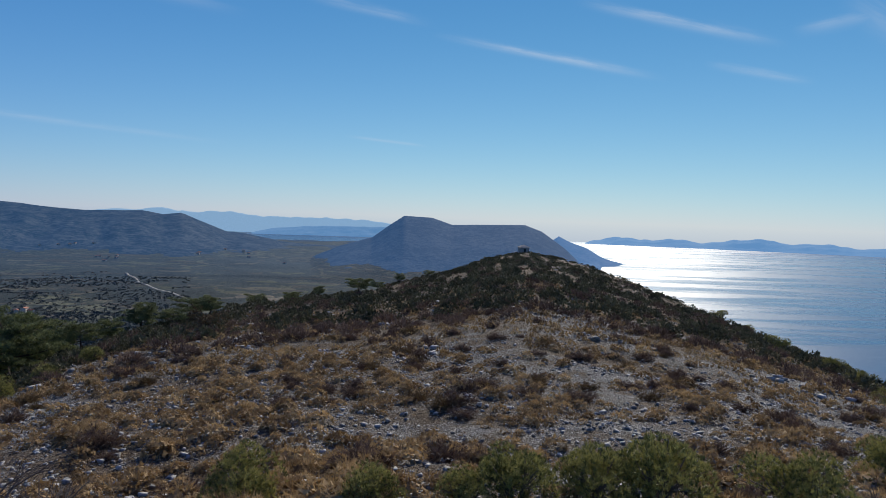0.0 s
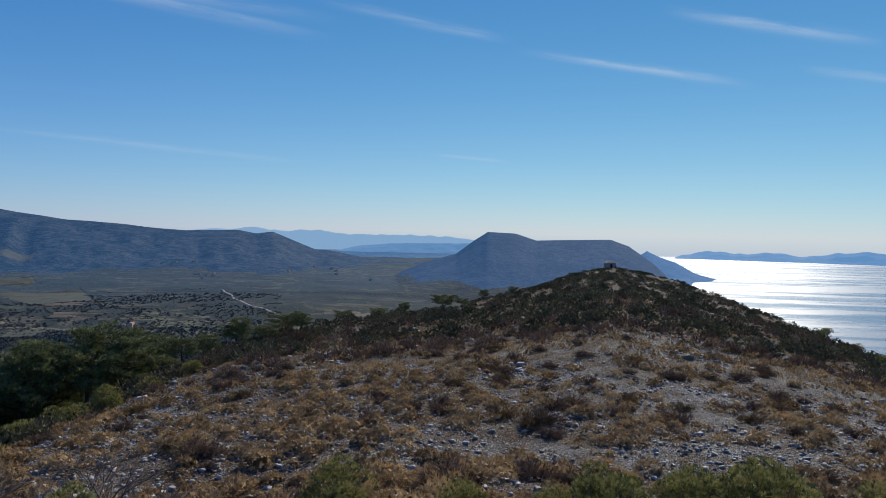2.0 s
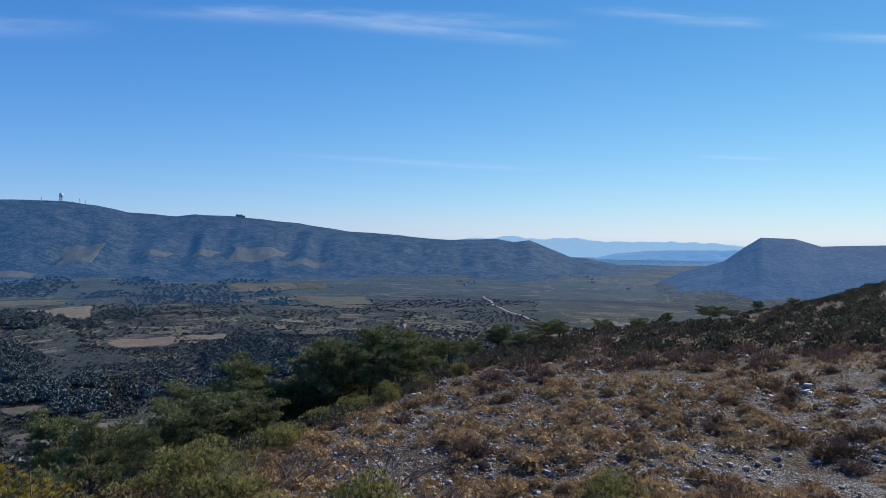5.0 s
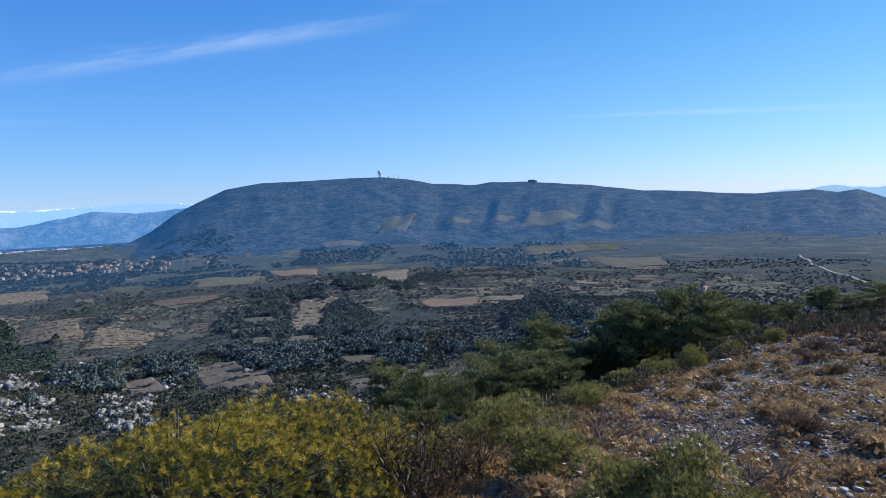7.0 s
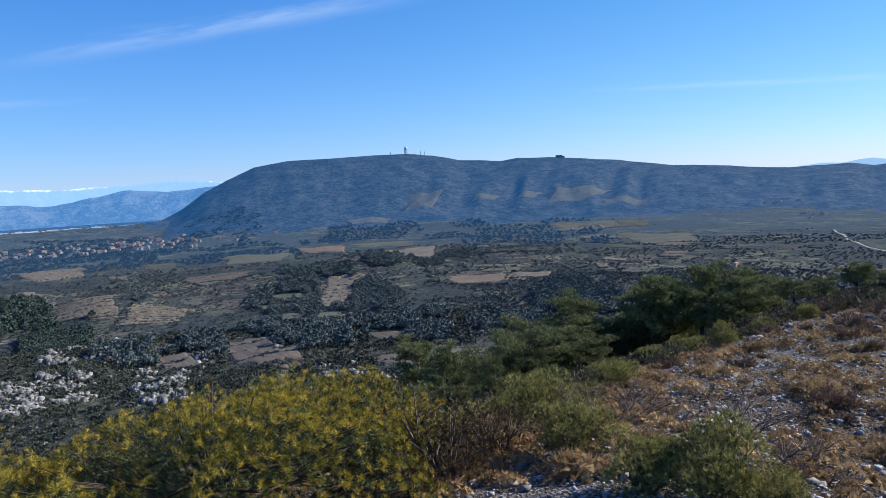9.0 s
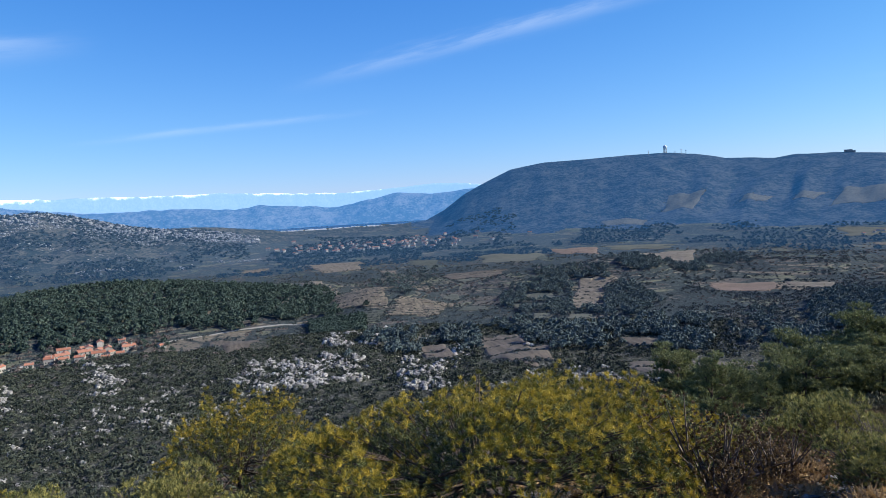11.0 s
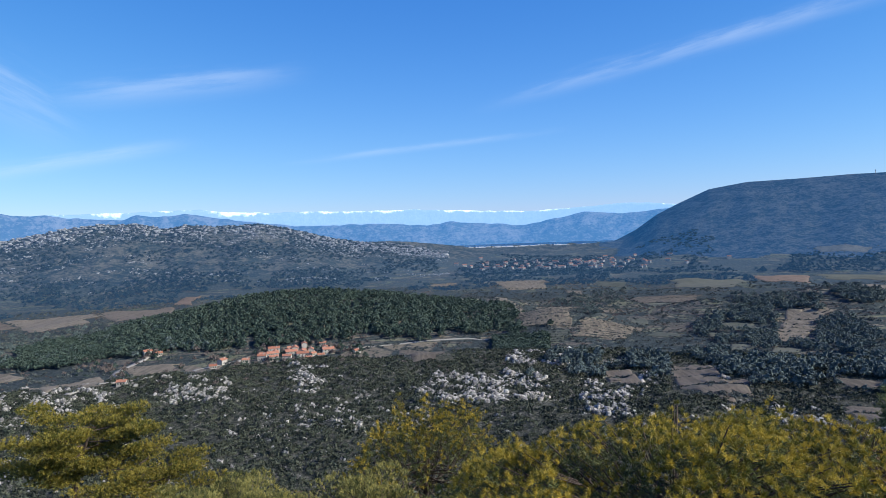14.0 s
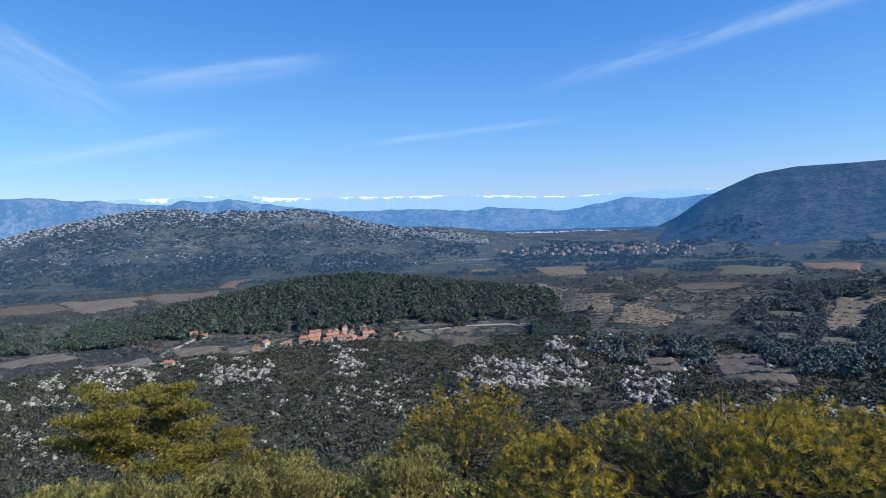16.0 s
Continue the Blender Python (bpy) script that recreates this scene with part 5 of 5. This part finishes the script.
def cushion_pine(m, height, spread, tufts, length, width, material, label, seed, tiers=0, n=30, droop=0.5, reach_up=0.22):
    """A low pine seen from above: an uneven canopy of separate needle tufts on upturned shoots over an inside coloured
    dark as shade.
    """
    g, rd = np.random.default_rng(seed), random.Random(seed)
    ob = empty("pine_tree", m, label, "pine tree")
    r, a = spread * np.sqrt(g.random(tufts)), g.random(tufts) * 6.283
    wob = 0.75 + 0.5 * fbm(np.cos(a) * 1.6 + seed, np.sin(a) * 1.6, 2, seed)
    x, y = r * np.cos(a) * wob, r * np.sin(a) * wob
    lump = fbm(x / (0.30 * spread) + seed, y / (0.30 * spread), 3, seed + 1)
    top = height * (1 - droop * (r / spread) ** 2.2) + (lump - 0.62) * height * 0.85
    if tiers:
        top = np.floor(top / height * tiers + 0.35 * g.random(tufts)) / tiers * height
    shoot = 0.5 * reach_up * g.random(tufts) ** 4
    z = top + shoot - 0.10 * height * g.random(tufts)
    root = np.stack([x, y, np.maximum(z, 0.08)], 1)
    ax = np.stack([x / spread * 0.55 + 0.25 * g.standard_normal(tufts), y / spread * 0.55 + 0.45 * g.standard_normal(tufts), 0.55 + 0.3 * g.random(tufts)], 1)
    ax /= np.linalg.norm(ax, axis=1, keepdims=True)
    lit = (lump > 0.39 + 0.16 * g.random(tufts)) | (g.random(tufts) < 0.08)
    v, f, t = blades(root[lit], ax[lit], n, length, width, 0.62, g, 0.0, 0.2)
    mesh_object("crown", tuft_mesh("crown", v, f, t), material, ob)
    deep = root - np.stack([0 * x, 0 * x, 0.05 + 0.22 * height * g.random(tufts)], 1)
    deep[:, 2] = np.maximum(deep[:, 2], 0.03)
    # dark needles under the tufts put the crown's inner shade into colour
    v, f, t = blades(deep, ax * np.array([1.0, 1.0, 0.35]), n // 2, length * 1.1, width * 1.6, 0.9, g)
    mesh_object("inner_foliage", tuft_mesh("inner_foliage", v, f, t), NEEDLE_INNER_SHADE, ob, "inner needles coloured dark for the crown's shade")
    stem = [(Vector((0, 0, -0.3)), 0.09), (Vector((0.05, 0.02, height * 0.3)), 0.07), (Vector((0.0, 0.08, height * 0.6)), 0.04)]
    tv, tf = tubes([stem], 8)
    trunk = mesh_object("trunk", tri_mesh("trunk", tv, tf, smooth=True), BARK, ob)
    paths = []
    for k in range(60):
        e = Vector(root[k])
        b = Vector((0, 0.03, height * rd.uniform(0.15, 0.5)))
        mid = b.lerp(e, 0.6) - Vector((0, 0, 0.12 * height))
        paths.append([(b, 0.022), (mid, 0.013), (e - Vector((0, 0, 0.02)), 0.006)])
    for k in range(60, min(tufts, 300)):
        e = Vector(root[k])
        paths.append([(Vector((e.x * 0.8, e.y * 0.8, e.z - 0.10 * height)), 0.007), (e, 0.004)])
    lv, lf = tubes(paths, 4)
    mesh_object("branchwork", tri_mesh("branchwork", lv, lf, smooth=True), BARK, trunk)
    return ob


def bush(name, m, height, wide, sprays, n, length, width, material, label, category, seed, upright=0.8, group="", stems=13):
    """A rounded, uneven bush of many sprays on a few stems."""
    g, rd = np.random.default_rng(seed), random.Random(seed)
    ob = empty(name, m, label, category, group)
    heads = [(rd.uniform(0, 6.28), rd.uniform(0.15, 0.8), rd.uniform(0.22, 1.0), rd.uniform(0.28, 0.46)) for k in range(stems)]
    roots, axes, tubes_in = [], [], []
    for a, out, up, r in heads:
        c = np.array([math.cos(a) * out * wide / 2, math.sin(a) * out * wide / 2, up * height * 0.62])
        k = sprays // stems
        q = g.standard_normal((k, 3))
        q /= np.linalg.norm(q, axis=1, keepdims=True)
        q[:, 2] = np.abs(q[:, 2]) * 1.15 - 0.35
        rad = (0.55 + 0.45 * g.random((k, 1)) ** 0.5)
        roots.append(c + q * rad * np.array([r * wide * 0.62, r * wide * 0.62, r * height * 0.95]))
        axes.append(q * (1 - upright * 0.5) + np.array([0, 0, upright]))
        tubes_in.append([(Vector((0.03 * math.cos(a), 0.03 * math.sin(a), -0.15)), 0.03), (Vector(c) * 0.55, 0.02), (Vector(c), 0.008)])
        for e in range(5):
            tubes_in.append([(Vector(c) * 0.6, 0.012), (Vector(roots[-1][e * 3 % k]), 0.004)])
    roots, axes = np.concatenate(roots), np.concatenate(axes)
    roots[:, 2] = np.maximum(roots[:, 2], 0.04)
    axes /= np.linalg.norm(axes, axis=1, keepdims=True)
    sv, sf = tubes(tubes_in, 4)
    mesh_object("stemwork", tri_mesh("stemwork", sv, sf, smooth=True), TWIG, ob)
    v, f, t = blades(roots, axes, n, length, width, 0.5, g)
    mesh_object("foliage", tuft_mesh("foliage", v, f, t), material, ob)
    return ob


def stand(az, d, turn=0.0, scale=1.0, lift=-0.03):
    return Matrix.Translation(at_ground(az, d, lift)) @ pose(0, 0, 0, 0, 0, turn) @ Matrix.Diagonal((scale, scale, scale, 1))


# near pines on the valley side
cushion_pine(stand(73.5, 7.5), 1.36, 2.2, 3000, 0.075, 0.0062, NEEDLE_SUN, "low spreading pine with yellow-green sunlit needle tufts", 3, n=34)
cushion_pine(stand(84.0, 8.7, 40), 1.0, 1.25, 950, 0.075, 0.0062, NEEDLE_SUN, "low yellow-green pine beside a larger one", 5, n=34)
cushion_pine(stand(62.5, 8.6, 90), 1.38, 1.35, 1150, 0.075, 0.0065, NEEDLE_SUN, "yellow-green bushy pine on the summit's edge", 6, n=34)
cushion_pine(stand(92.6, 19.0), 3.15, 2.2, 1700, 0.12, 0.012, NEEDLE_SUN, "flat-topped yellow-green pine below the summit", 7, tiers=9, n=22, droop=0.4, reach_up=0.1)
pine("pine_tree", stand(119.4, 22.0), 3.7, 1.9, 6000, 12, 0.11, 0.02, NEEDLE_OLIVE, "open-crowned pine with a dark crooked trunk", 8, 0.95, 0.25, bare=0.5)
pine("pine_tree", stand(114.2, 21.0, 60), 2.1, 2.1, 4200, 12, 0.10, 0.02, NEEDLE_OLIVE, "low wide pine beside a crooked one", 9, 0.9, 0.1, bare=0.3)
pine("pine_tree", stand(66.5, 13.0), 1.75, 1.5, 1800, 14, 0.10, 0.012, NEEDLE_DARK, "dark green pine behind yellow-green ones", 10, 0.8, 0.1, bare=0.3)
pine("pine_tree", stand(60.0, 14.0, 50), 1.5, 1.6, 1800, 14, 0.10, 0.012, NEEDLE_DARK, "dark green rounded pine on the slope", 11, 0.8, 0.1, bare=0.3)
spire = pine("pine_tree", stand(54.4, 19.0), 2.0, 0.95, 1500, 14, 0.11, 0.015, NEEDLE_DARK, "young dark green pine with a pointed top", 12, 0.15, 0.03, "young pines", bare=0.2)
copy_thing(spire, stand(50.5, 21.0, 80, 0.75))
dark = [pine("pine_tree", stand(33.2, 50), 5.0, 2.0, 2600, 10, 0.22, 0.035, NEEDLE_DARK, "tall dark green pine on the shoulder's edge", 14, 0.45, 0.06, "pines of the grove", bare=0.35),
        pine("pine_tree", stand(37.0, 46, 30), 4.2, 2.3, 2600, 10, 0.22, 0.035, NEEDLE_DARK, "wide dark green pine of the grove", 15, 0.75, 0.1, "pines of the grove", bare=0.4),
        pine("pine_tree", stand(41.5, 42, 60), 3.8, 2.2, 2400, 10, 0.20, 0.035, NEEDLE_DARK, "dark green pine on the falling slope", 16, 0.7, 0.1, "pines of the grove", bare=0.35)]
for k, (a, dd, s) in enumerate(((35.2, 54, 0.95), (38.8, 50, 0.9), (40.2, 48, 0.85), (43.5, 40, 0.85), (45.8, 37, 0.8), (48.0, 34, 0.75), (34.3, 62, 0.9), (31.0, 52, 0.75), (29.4, 54, 0.7), (42.3, 52, 0.9), (46.5, 46, 0.9),
                                (50.0, 40, 0.8), (36.2, 44, 0.8), (27.3, 50, 0.5), (25.6, 52, 0.5), (23.4, 56, 0.48), (21.2, 58, 0.36), (19.5, 62, 0.55), (18.3, 60, 0.38), (14.8, 74, 0.34), (12.2, 84, 0.36), (10.0, 92, 0.34), (6.8, 104, 0.62), (5.2, 112, 0.42),
                                (3.4, 125, 0.38), (1.0, 158, 0.4), (53.0, 31, 0.6), (56.5, 27, 0.55), (31.8, 44, 0.8), (33.9, 42, 0.75), (38.0, 41, 0.8), (39.6, 43, 0.75), (41.0, 46, 0.9), (44.6, 45, 0.85), (36.8, 58, 0.95), (32.4, 57, 0.9), (29.9, 60, 0.8), (47.2, 39, 0.75), (43.0, 36, 0.6))):
    wide = Matrix.Diagonal((1.7, 1.7, 0.95, 1)) if a < 24 else Matrix.Diagonal((1.15, 1.15, 1, 1))
    tagged(copy_thing(dark[k % 3], stand(a, dd, 47 * k, s * (1.25 if a > 29 else 1.0)) @ wide), "dark green pine at the edge of the shoulder")

# junipers
jun = [bush("juniper_bush", stand(-17.6, 8.2), 0.85, 1.7, 1500, 11, 0.085, 0.011, JUNIPER, "dense olive-green juniper bush on stony ground", "bush", 21, 0.8, "junipers"),
       bush("juniper_bush", stand(97.5, 10.4, 30), 0.95, 1.5, 1500, 11, 0.085, 0.011, JUNIPER, "rounded olive-green juniper bush beside straw", "bush", 22, 0.8, "junipers"),
       bush("juniper_bush", stand(111.0, 12.4, 70), 1.35, 1.7, 1700, 11, 0.09, 0.012, JUNIPER, "upright olive-green juniper bush below the summit", "bush", 23, 1.0, "junipers")]
for k, (a, dd, s) in enumerate(((-12.6, 8.0, 0.8), (-27.0, 8.4, 0.8), (15.0, 7.8, 0.6), (5.0, 7.2, 0.5), (-2.6, 7.3, 0.45), (-6.6, 7.4, 0.6), (-33.0, 12.0, 0.8), (39.0, 6.5, 0.62), (34.6, 6.3, 0.62), (30.2, 6.3, 0.45), (44.5, 8.2, 0.7),
                                (46.5, 11.5, 1.0), (49.5, 12.5, 1.0), (44.5, 14.0, 0.9), (48.0, 16.0, 0.9), (52.5, 14.0, 1.0), (41.0, 17.0, 0.8), (56.0, 11.0, 0.8), (103.2, 15.2, 1.0), (106.5, 12.0, 1.0), (108.6, 13.4, 1.05), (114.2, 12.2, 1.0), (117.0, 13.0, 0.9), (120.5, 11.2, 0.95),
                                (124.5, 10.6, 0.95), (127.8, 9.8, 0.95), (88.8, 11.2, 0.8), (111.8, 15.2, 1.0), (105.0, 16.5, 1.0), (122.5, 14.0, 0.95), (38.0, 24.0, 0.9), (35.0, 27.0, 0.9), (32.5, 30.0, 0.9), (29.5, 33.0, 0.85), (40.5, 21.0, 0.8), (26.5, 36.0, 0.8), (-29.8, 50, 1.1), (-31.5, 40, 1.0), (-26.2, 62, 1.2), (-33.8, 30, 1.0), (-24.0, 78, 1.2), (-22.0, 92, 1.3))):
    copy_thing(jun[k % 3], stand(a, dd, 61 * k, s))
bush("brown_leaved_shrub", stand(55.0, 7.7), 1.45, 1.3, 620, 8, 0.045, 0.028, DRY_LEAF, "shrub with small withered brown leaves", "shrub", 31, 0.4)
bush("brown_leaved_shrub", stand(50.8, 8.8), 1.05, 1.1, 520, 8, 0.045, 0.028, DRY_LEAF, "smaller shrub with olive-brown leaves", "shrub", 32, 0.4)
bush("brown_leaved_shrub", stand(18.6, 42), 1.9, 2.2, 500, 8, 0.10, 0.06, DRY_LEAF, "brown-leaved shrub before dark pines", "shrub", 33, 0.4)


def dead_shrub(m, size, seed, label):
    rd = random.Random(seed)
    ob = empty("dead_shrub", m, label, "shrub", "dead shrubs")
    paths = []

    def grow(p, way, length, r, depth):
        q = p + way * length
        paths.append([(p, r), (p.lerp(q, 0.5) + Vector((rd.gauss(0, 0.05), rd.gauss(0, 0.05), rd.gauss(0, 0.03))) * length, r * 0.8), (q, r * 0.55)])
        if depth:
            for k in range(3):
                turn = (way + Vector((rd.gauss(0, 0.55), rd.gauss(0, 0.55), rd.gauss(0.05, 0.35)))).normalized()
                grow(p.lerp(q, rd.uniform(0.55, 1.0)), turn, length * rd.uniform(0.55, 0.8), r * 0.55, depth - 1)

    for k in range(6):
        a = rd.uniform(0, 6.28)
        grow(Vector((0, 0, -0.05)), Vector((math.cos(a), math.sin(a), rd.uniform(0.35, 1.1))).normalized(), size * 0.5, 0.022 * size, 3)
    v, f = tubes(paths, 4)
    mesh_object("branchwork", tri_mesh("branchwork", v, f, smooth=True), TWIG, ob)
    return ob


dead = dead_shrub(stand(31.3, 9.4), 0.9, 3, "leafless grey-brown dead shrub on gravel")
for k, (a, dd, s) in enumerate(((39.6, 9.8, 0.9), (42.0, 10.5, 1.0), (36.8, 10.8, 0.7), (30.0, 8.3, 0.8), (-33.0, 8.5, 0.7), (27.0, 8.2, 0.8), (33.5, 13.5, 0.6))):
    copy_thing(dead, stand(a, dd, 80 * k, s))

# low brown heath shrubs
heath = []
for k in range(4):
    g2 = np.random.default_rng(50 + k)
    ob = empty("heath_shrub", stand(-2.2 - 5 * k, 14 + 2 * k), "low rounded brown heath shrub on gravel", "shrub", "heath shrubs")
    n = 420
    q = g2.standard_normal((n, 3))
    q[:, 2] = np.abs(q[:, 2]) * 0.9 + 0.25
    q /= np.linalg.norm(q, axis=1, keepdims=True)
    lump = 0.75 + 0.35 * np.sin(3 * np.arctan2(q[:, 1], q[:, 0]) + k)
    v, f, t = blades(q * np.array([0.34, 0.34, 0.24]) * (0.5 + 0.5 * g2.random((n, 1))) * lump[:, None], q, 8, 0.085, 0.006, 0.45, g2)
    mesh_object("twig_mass", tuft_mesh("twig_mass", v, f, t), (HEATHER, HEATHER, DRY_LEAF, HEATHER)[k], ob)
    heath.append(ob)
g3 = np.random.default_rng(70)
made = 0
while made < 290:
    a, dd = g3.uniform(-36, 48), math.sqrt(g3.uniform(8.5 ** 2, 42 ** 2))
    if fbm(np.array([a / 4.0]), np.array([dd / 3.0]), 2, 71)[0] > 0.47:
        copy_thing(heath[made % 4], stand(a, dd, g3.uniform(0, 360), g3.uniform(0.55, 1.5)))
        made += 1


def patchy(n, a0, a1, d0, d1, seed, size, cut, power=1.0):
    g = np.random.default_rng(seed)
    az = a0 + (a1 - a0) * g.random(n)
    d = d0 + (d1 - d0) * g.random(n) ** power
    x, y = -d * np.sin(np.radians(az)), d * np.cos(np.radians(az))
    keep = fbm(x / size, y / size, 3, seed) > cut
    return az[keep], d[keep]


g4 = np.random.default_rng(80)
def mop(n, k, width, length=0.12):
    """A rounded hummock of thin drooping grass blades."""
    q_ = g4.standard_normal((n, 3))
    q_[:, 2] = np.abs(q_[:, 2]) * 0.9 + 0.2
    q_ /= np.linalg.norm(q_, axis=1, keepdims=True)
    core = flakes(q_ * np.array([0.13, 0.13, 0.10]), q_, 0.040, g4, 0.25)
    tips = blades(q_ * np.array([0.11, 0.11, 0.09]), q_, k, length, width, 0.30, g4, 0.7)
    return np.concatenate([core[0], tips[0]]), np.concatenate([core[1], tips[1] + len(core[0])]), np.concatenate([core[2] * 0.5, tips[2]])


for seed, n, a0, a1, d0, d1, lo, hi, cut, proto_g, word in ((81, 3000, -38, 62, 7.0, 25, 0.7, 2.1, 0.37, mop(36, 4, 0.007, 0.085), "hummocks of golden-brown dry grass"),
                                                            (82, 1700, -38, 62, 7.0, 20, 0.3, 0.8, 0.24, mop(20, 4, 0.008, 0.09), "small tussocks of dry grass on gravel"),
                                                            (83, 5200, -38, 62, 23, 60, 0.8, 2.2, 0.34, mop(16, 2, 0.025, 0.09), "golden-brown dry grass hummocks on the slope"),
                                                            (85, 900, 60, 130, 8.0, 16, 0.6, 1.4, 0.38, mop(30, 4, 0.007, 0.1), "straw-coloured grass between junipers")):
    az, d = patchy(n, a0, a1, d0, d1, seed, 2.2, cut)
    open_ = fbm(az / 5.0, d / 2.5, 3, seed + 2) > 0.18 + 0.30 * step(9, -12, az) * step(34, 18, d)
    az, d = az[open_], d[open_]
    sown("dry_grass", spots(az, d), proto_g, lo + (hi - lo) * g4.random(len(az)) ** 2, DRY_GRASS, word, "grass", seed + 1)
# evergreen scrub of the ridge
q = g4.standard_normal((60, 3))
q[:, 2] = np.abs(q[:, 2]) + 0.1
q /= np.linalg.norm(q, axis=1, keepdims=True)
tuft = blades((q * np.array([0.5, 0.5, 0.40]) * (0.6 + 0.4 * g4.random((60, 1))))[:46], (q * 0.8 + np.array([0, 0, 0.4]))[:46], 3, 0.17, 0.085, 0.7, g4)
az, d = patchy(8500, -34, 36, 36, 262, 87, 9.0, 0.32, 0.8)
keep = d < np.interp(az, EDGE[:, 0], EDGE[:, 2]) * 1.12 + 6
az, d = az[keep], d[keep]
sown("evergreen_scrub", spots(az, d), tuft, 0.6 + 1.3 * g4.random(len(az)) ** 1.5, SCRUB, "low dark evergreen scrub along the ridge", "scrub", 88)
az, d = patchy(2600, 16, 60, 16, 62, 89, 5.0, 0.42)
de = np.interp(az, EDGE[:, 0], EDGE[:, 2])
keep = (d > de * 0.8) | (az > 46)
sown("evergreen_scrub", spots(az[keep], d[keep]), tuft, 0.5 + 0.8 * g4.random(keep.sum()), SCRUB, "green scrub on the valley side of the shoulder", "scrub", 90)
az, d = patchy(900, 84, 130, 13, 30, 91, 4.0, 0.40)
sown("evergreen_scrub", spots(az, d), tuft, 0.5 + 0.6 * g4.random(len(az)), JUNIPER, "olive-green scrub below the summit", "scrub", 92)
q2 = blades(q * np.array([0.4, 0.4, 0.3]) * (0.5 + 0.5 * g4.random((60, 1))), q, 4, 0.22, 0.03, 0.4, g4)
az, d = patchy(2200, -36, 40, 30, 150, 93, 6.0, 0.45)
keep = d < np.interp(az, EDGE[:, 0], EDGE[:, 2])
sown("brown_heath", spots(az[keep], d[keep]), q2, 0.6 + 1.0 * g4.random(keep.sum()), HEATHER, "brown heath scattered over the ridge", "scrub", 94)

# ---- stones ----
rocks = []
for k in range(5):
    v, f = BALLS[2]
    g5 = np.random.default_rng(100 + k)
    p = v * (1 + 0.30 * (g5.random((len(v), 1)) - 0.5) * 2)
    for c in range(5):  # split faces
        nrm = g5.standard_normal(3)
        nrm /= np.linalg.norm(nrm)
        over = np.maximum(p @ nrm - g5.uniform(0.5, 0.8), 0)
        p = p - over[:, None] * nrm
    p = p * np.array([1.0, 0.75, 0.55])
    ob = mesh_object("rock", tri_mesh("rock", p, f), LIMESTONE)
    ob.matrix_basis = stand(-1.4 + 1.6 * k, 10.8 + 0.3 * k, 40 * k, 0.22, 0.03)
    rocks.append(tagged(ob, "angular grey limestone rock on the gravel", "rock", "rocks of the summit"))
made = 0
spread_of = ((-27.6, 13.0, 3.0, 1.6, 40), (-16.1, 12.5, 3.5, 1.5, 26), (-0.7, 24.5, 1.6, 0.9, 22), (-22, 11.0, 5.0, 1.5, 26), (14.0, 11.5, 5.0, 1.5, 16), (-8.0, 16.0, 6.0, 3.0, 20), (31.0, 14.0, 4.0, 2.0, 16),
             (36.0, 9.5, 4.0, 1.0, 18), (-4.0, 90.0, 0.8, 4.0, 14), (-9.0, 120.0, 0.7, 5.0, 10), (5.0, 40.0, 6.0, 6.0, 18), (12.0, 68.0, 3.0, 5.0, 10), (19.5, 50.0, 1.0, 2.0, 8), (100.5, 12.0, 3.0, 1.0, 12), (-7.5, 246.0, 0.9, 4.0, 12))
for a, dd, sa, sd, n in spread_of:
    for k in range(n):
        size = 0.08 + 0.26 * g3.random() ** 2.2 + (0.7 * g3.random() if dd > 60 else 0.0) + (0.25 * g3.random() if a == -0.7 else 0.0)
        copy_thing(rocks[made % 5], stand(a + g3.normal() * sa, max(6.0, dd + g3.normal() * sd), g3.uniform(0, 360), size, 0.1 * size))
        made += 1
az, d = patchy(20000, -38, 60, 5.0, 26, 101, 2.8, 0.34, 0.8)
strewn = strew("loose_stones", spots(az, d), 0.012 + 0.045 * np.random.default_rng(6).random(len(az)) ** 3, GRAVEL, 0, 0.75, 0.6, 102, 0.5, angular=True)
tagged(strewn, "loose pale limestone rubble over the summit", "stones", kind="stuff")
az, d = patchy(3000, -38, 45, 24, 60, 103, 4.0, 0.5)
strewn = strew("loose_stones", spots(az, d), 0.05 + 0.13 * np.random.default_rng(7).random(len(az)) ** 2.5, GRAVEL, 0, 0.5, 0.55, 104, 0.5, angular=True)
tagged(strewn, "scattered pale stones along the ridge", "stones", kind="stuff")
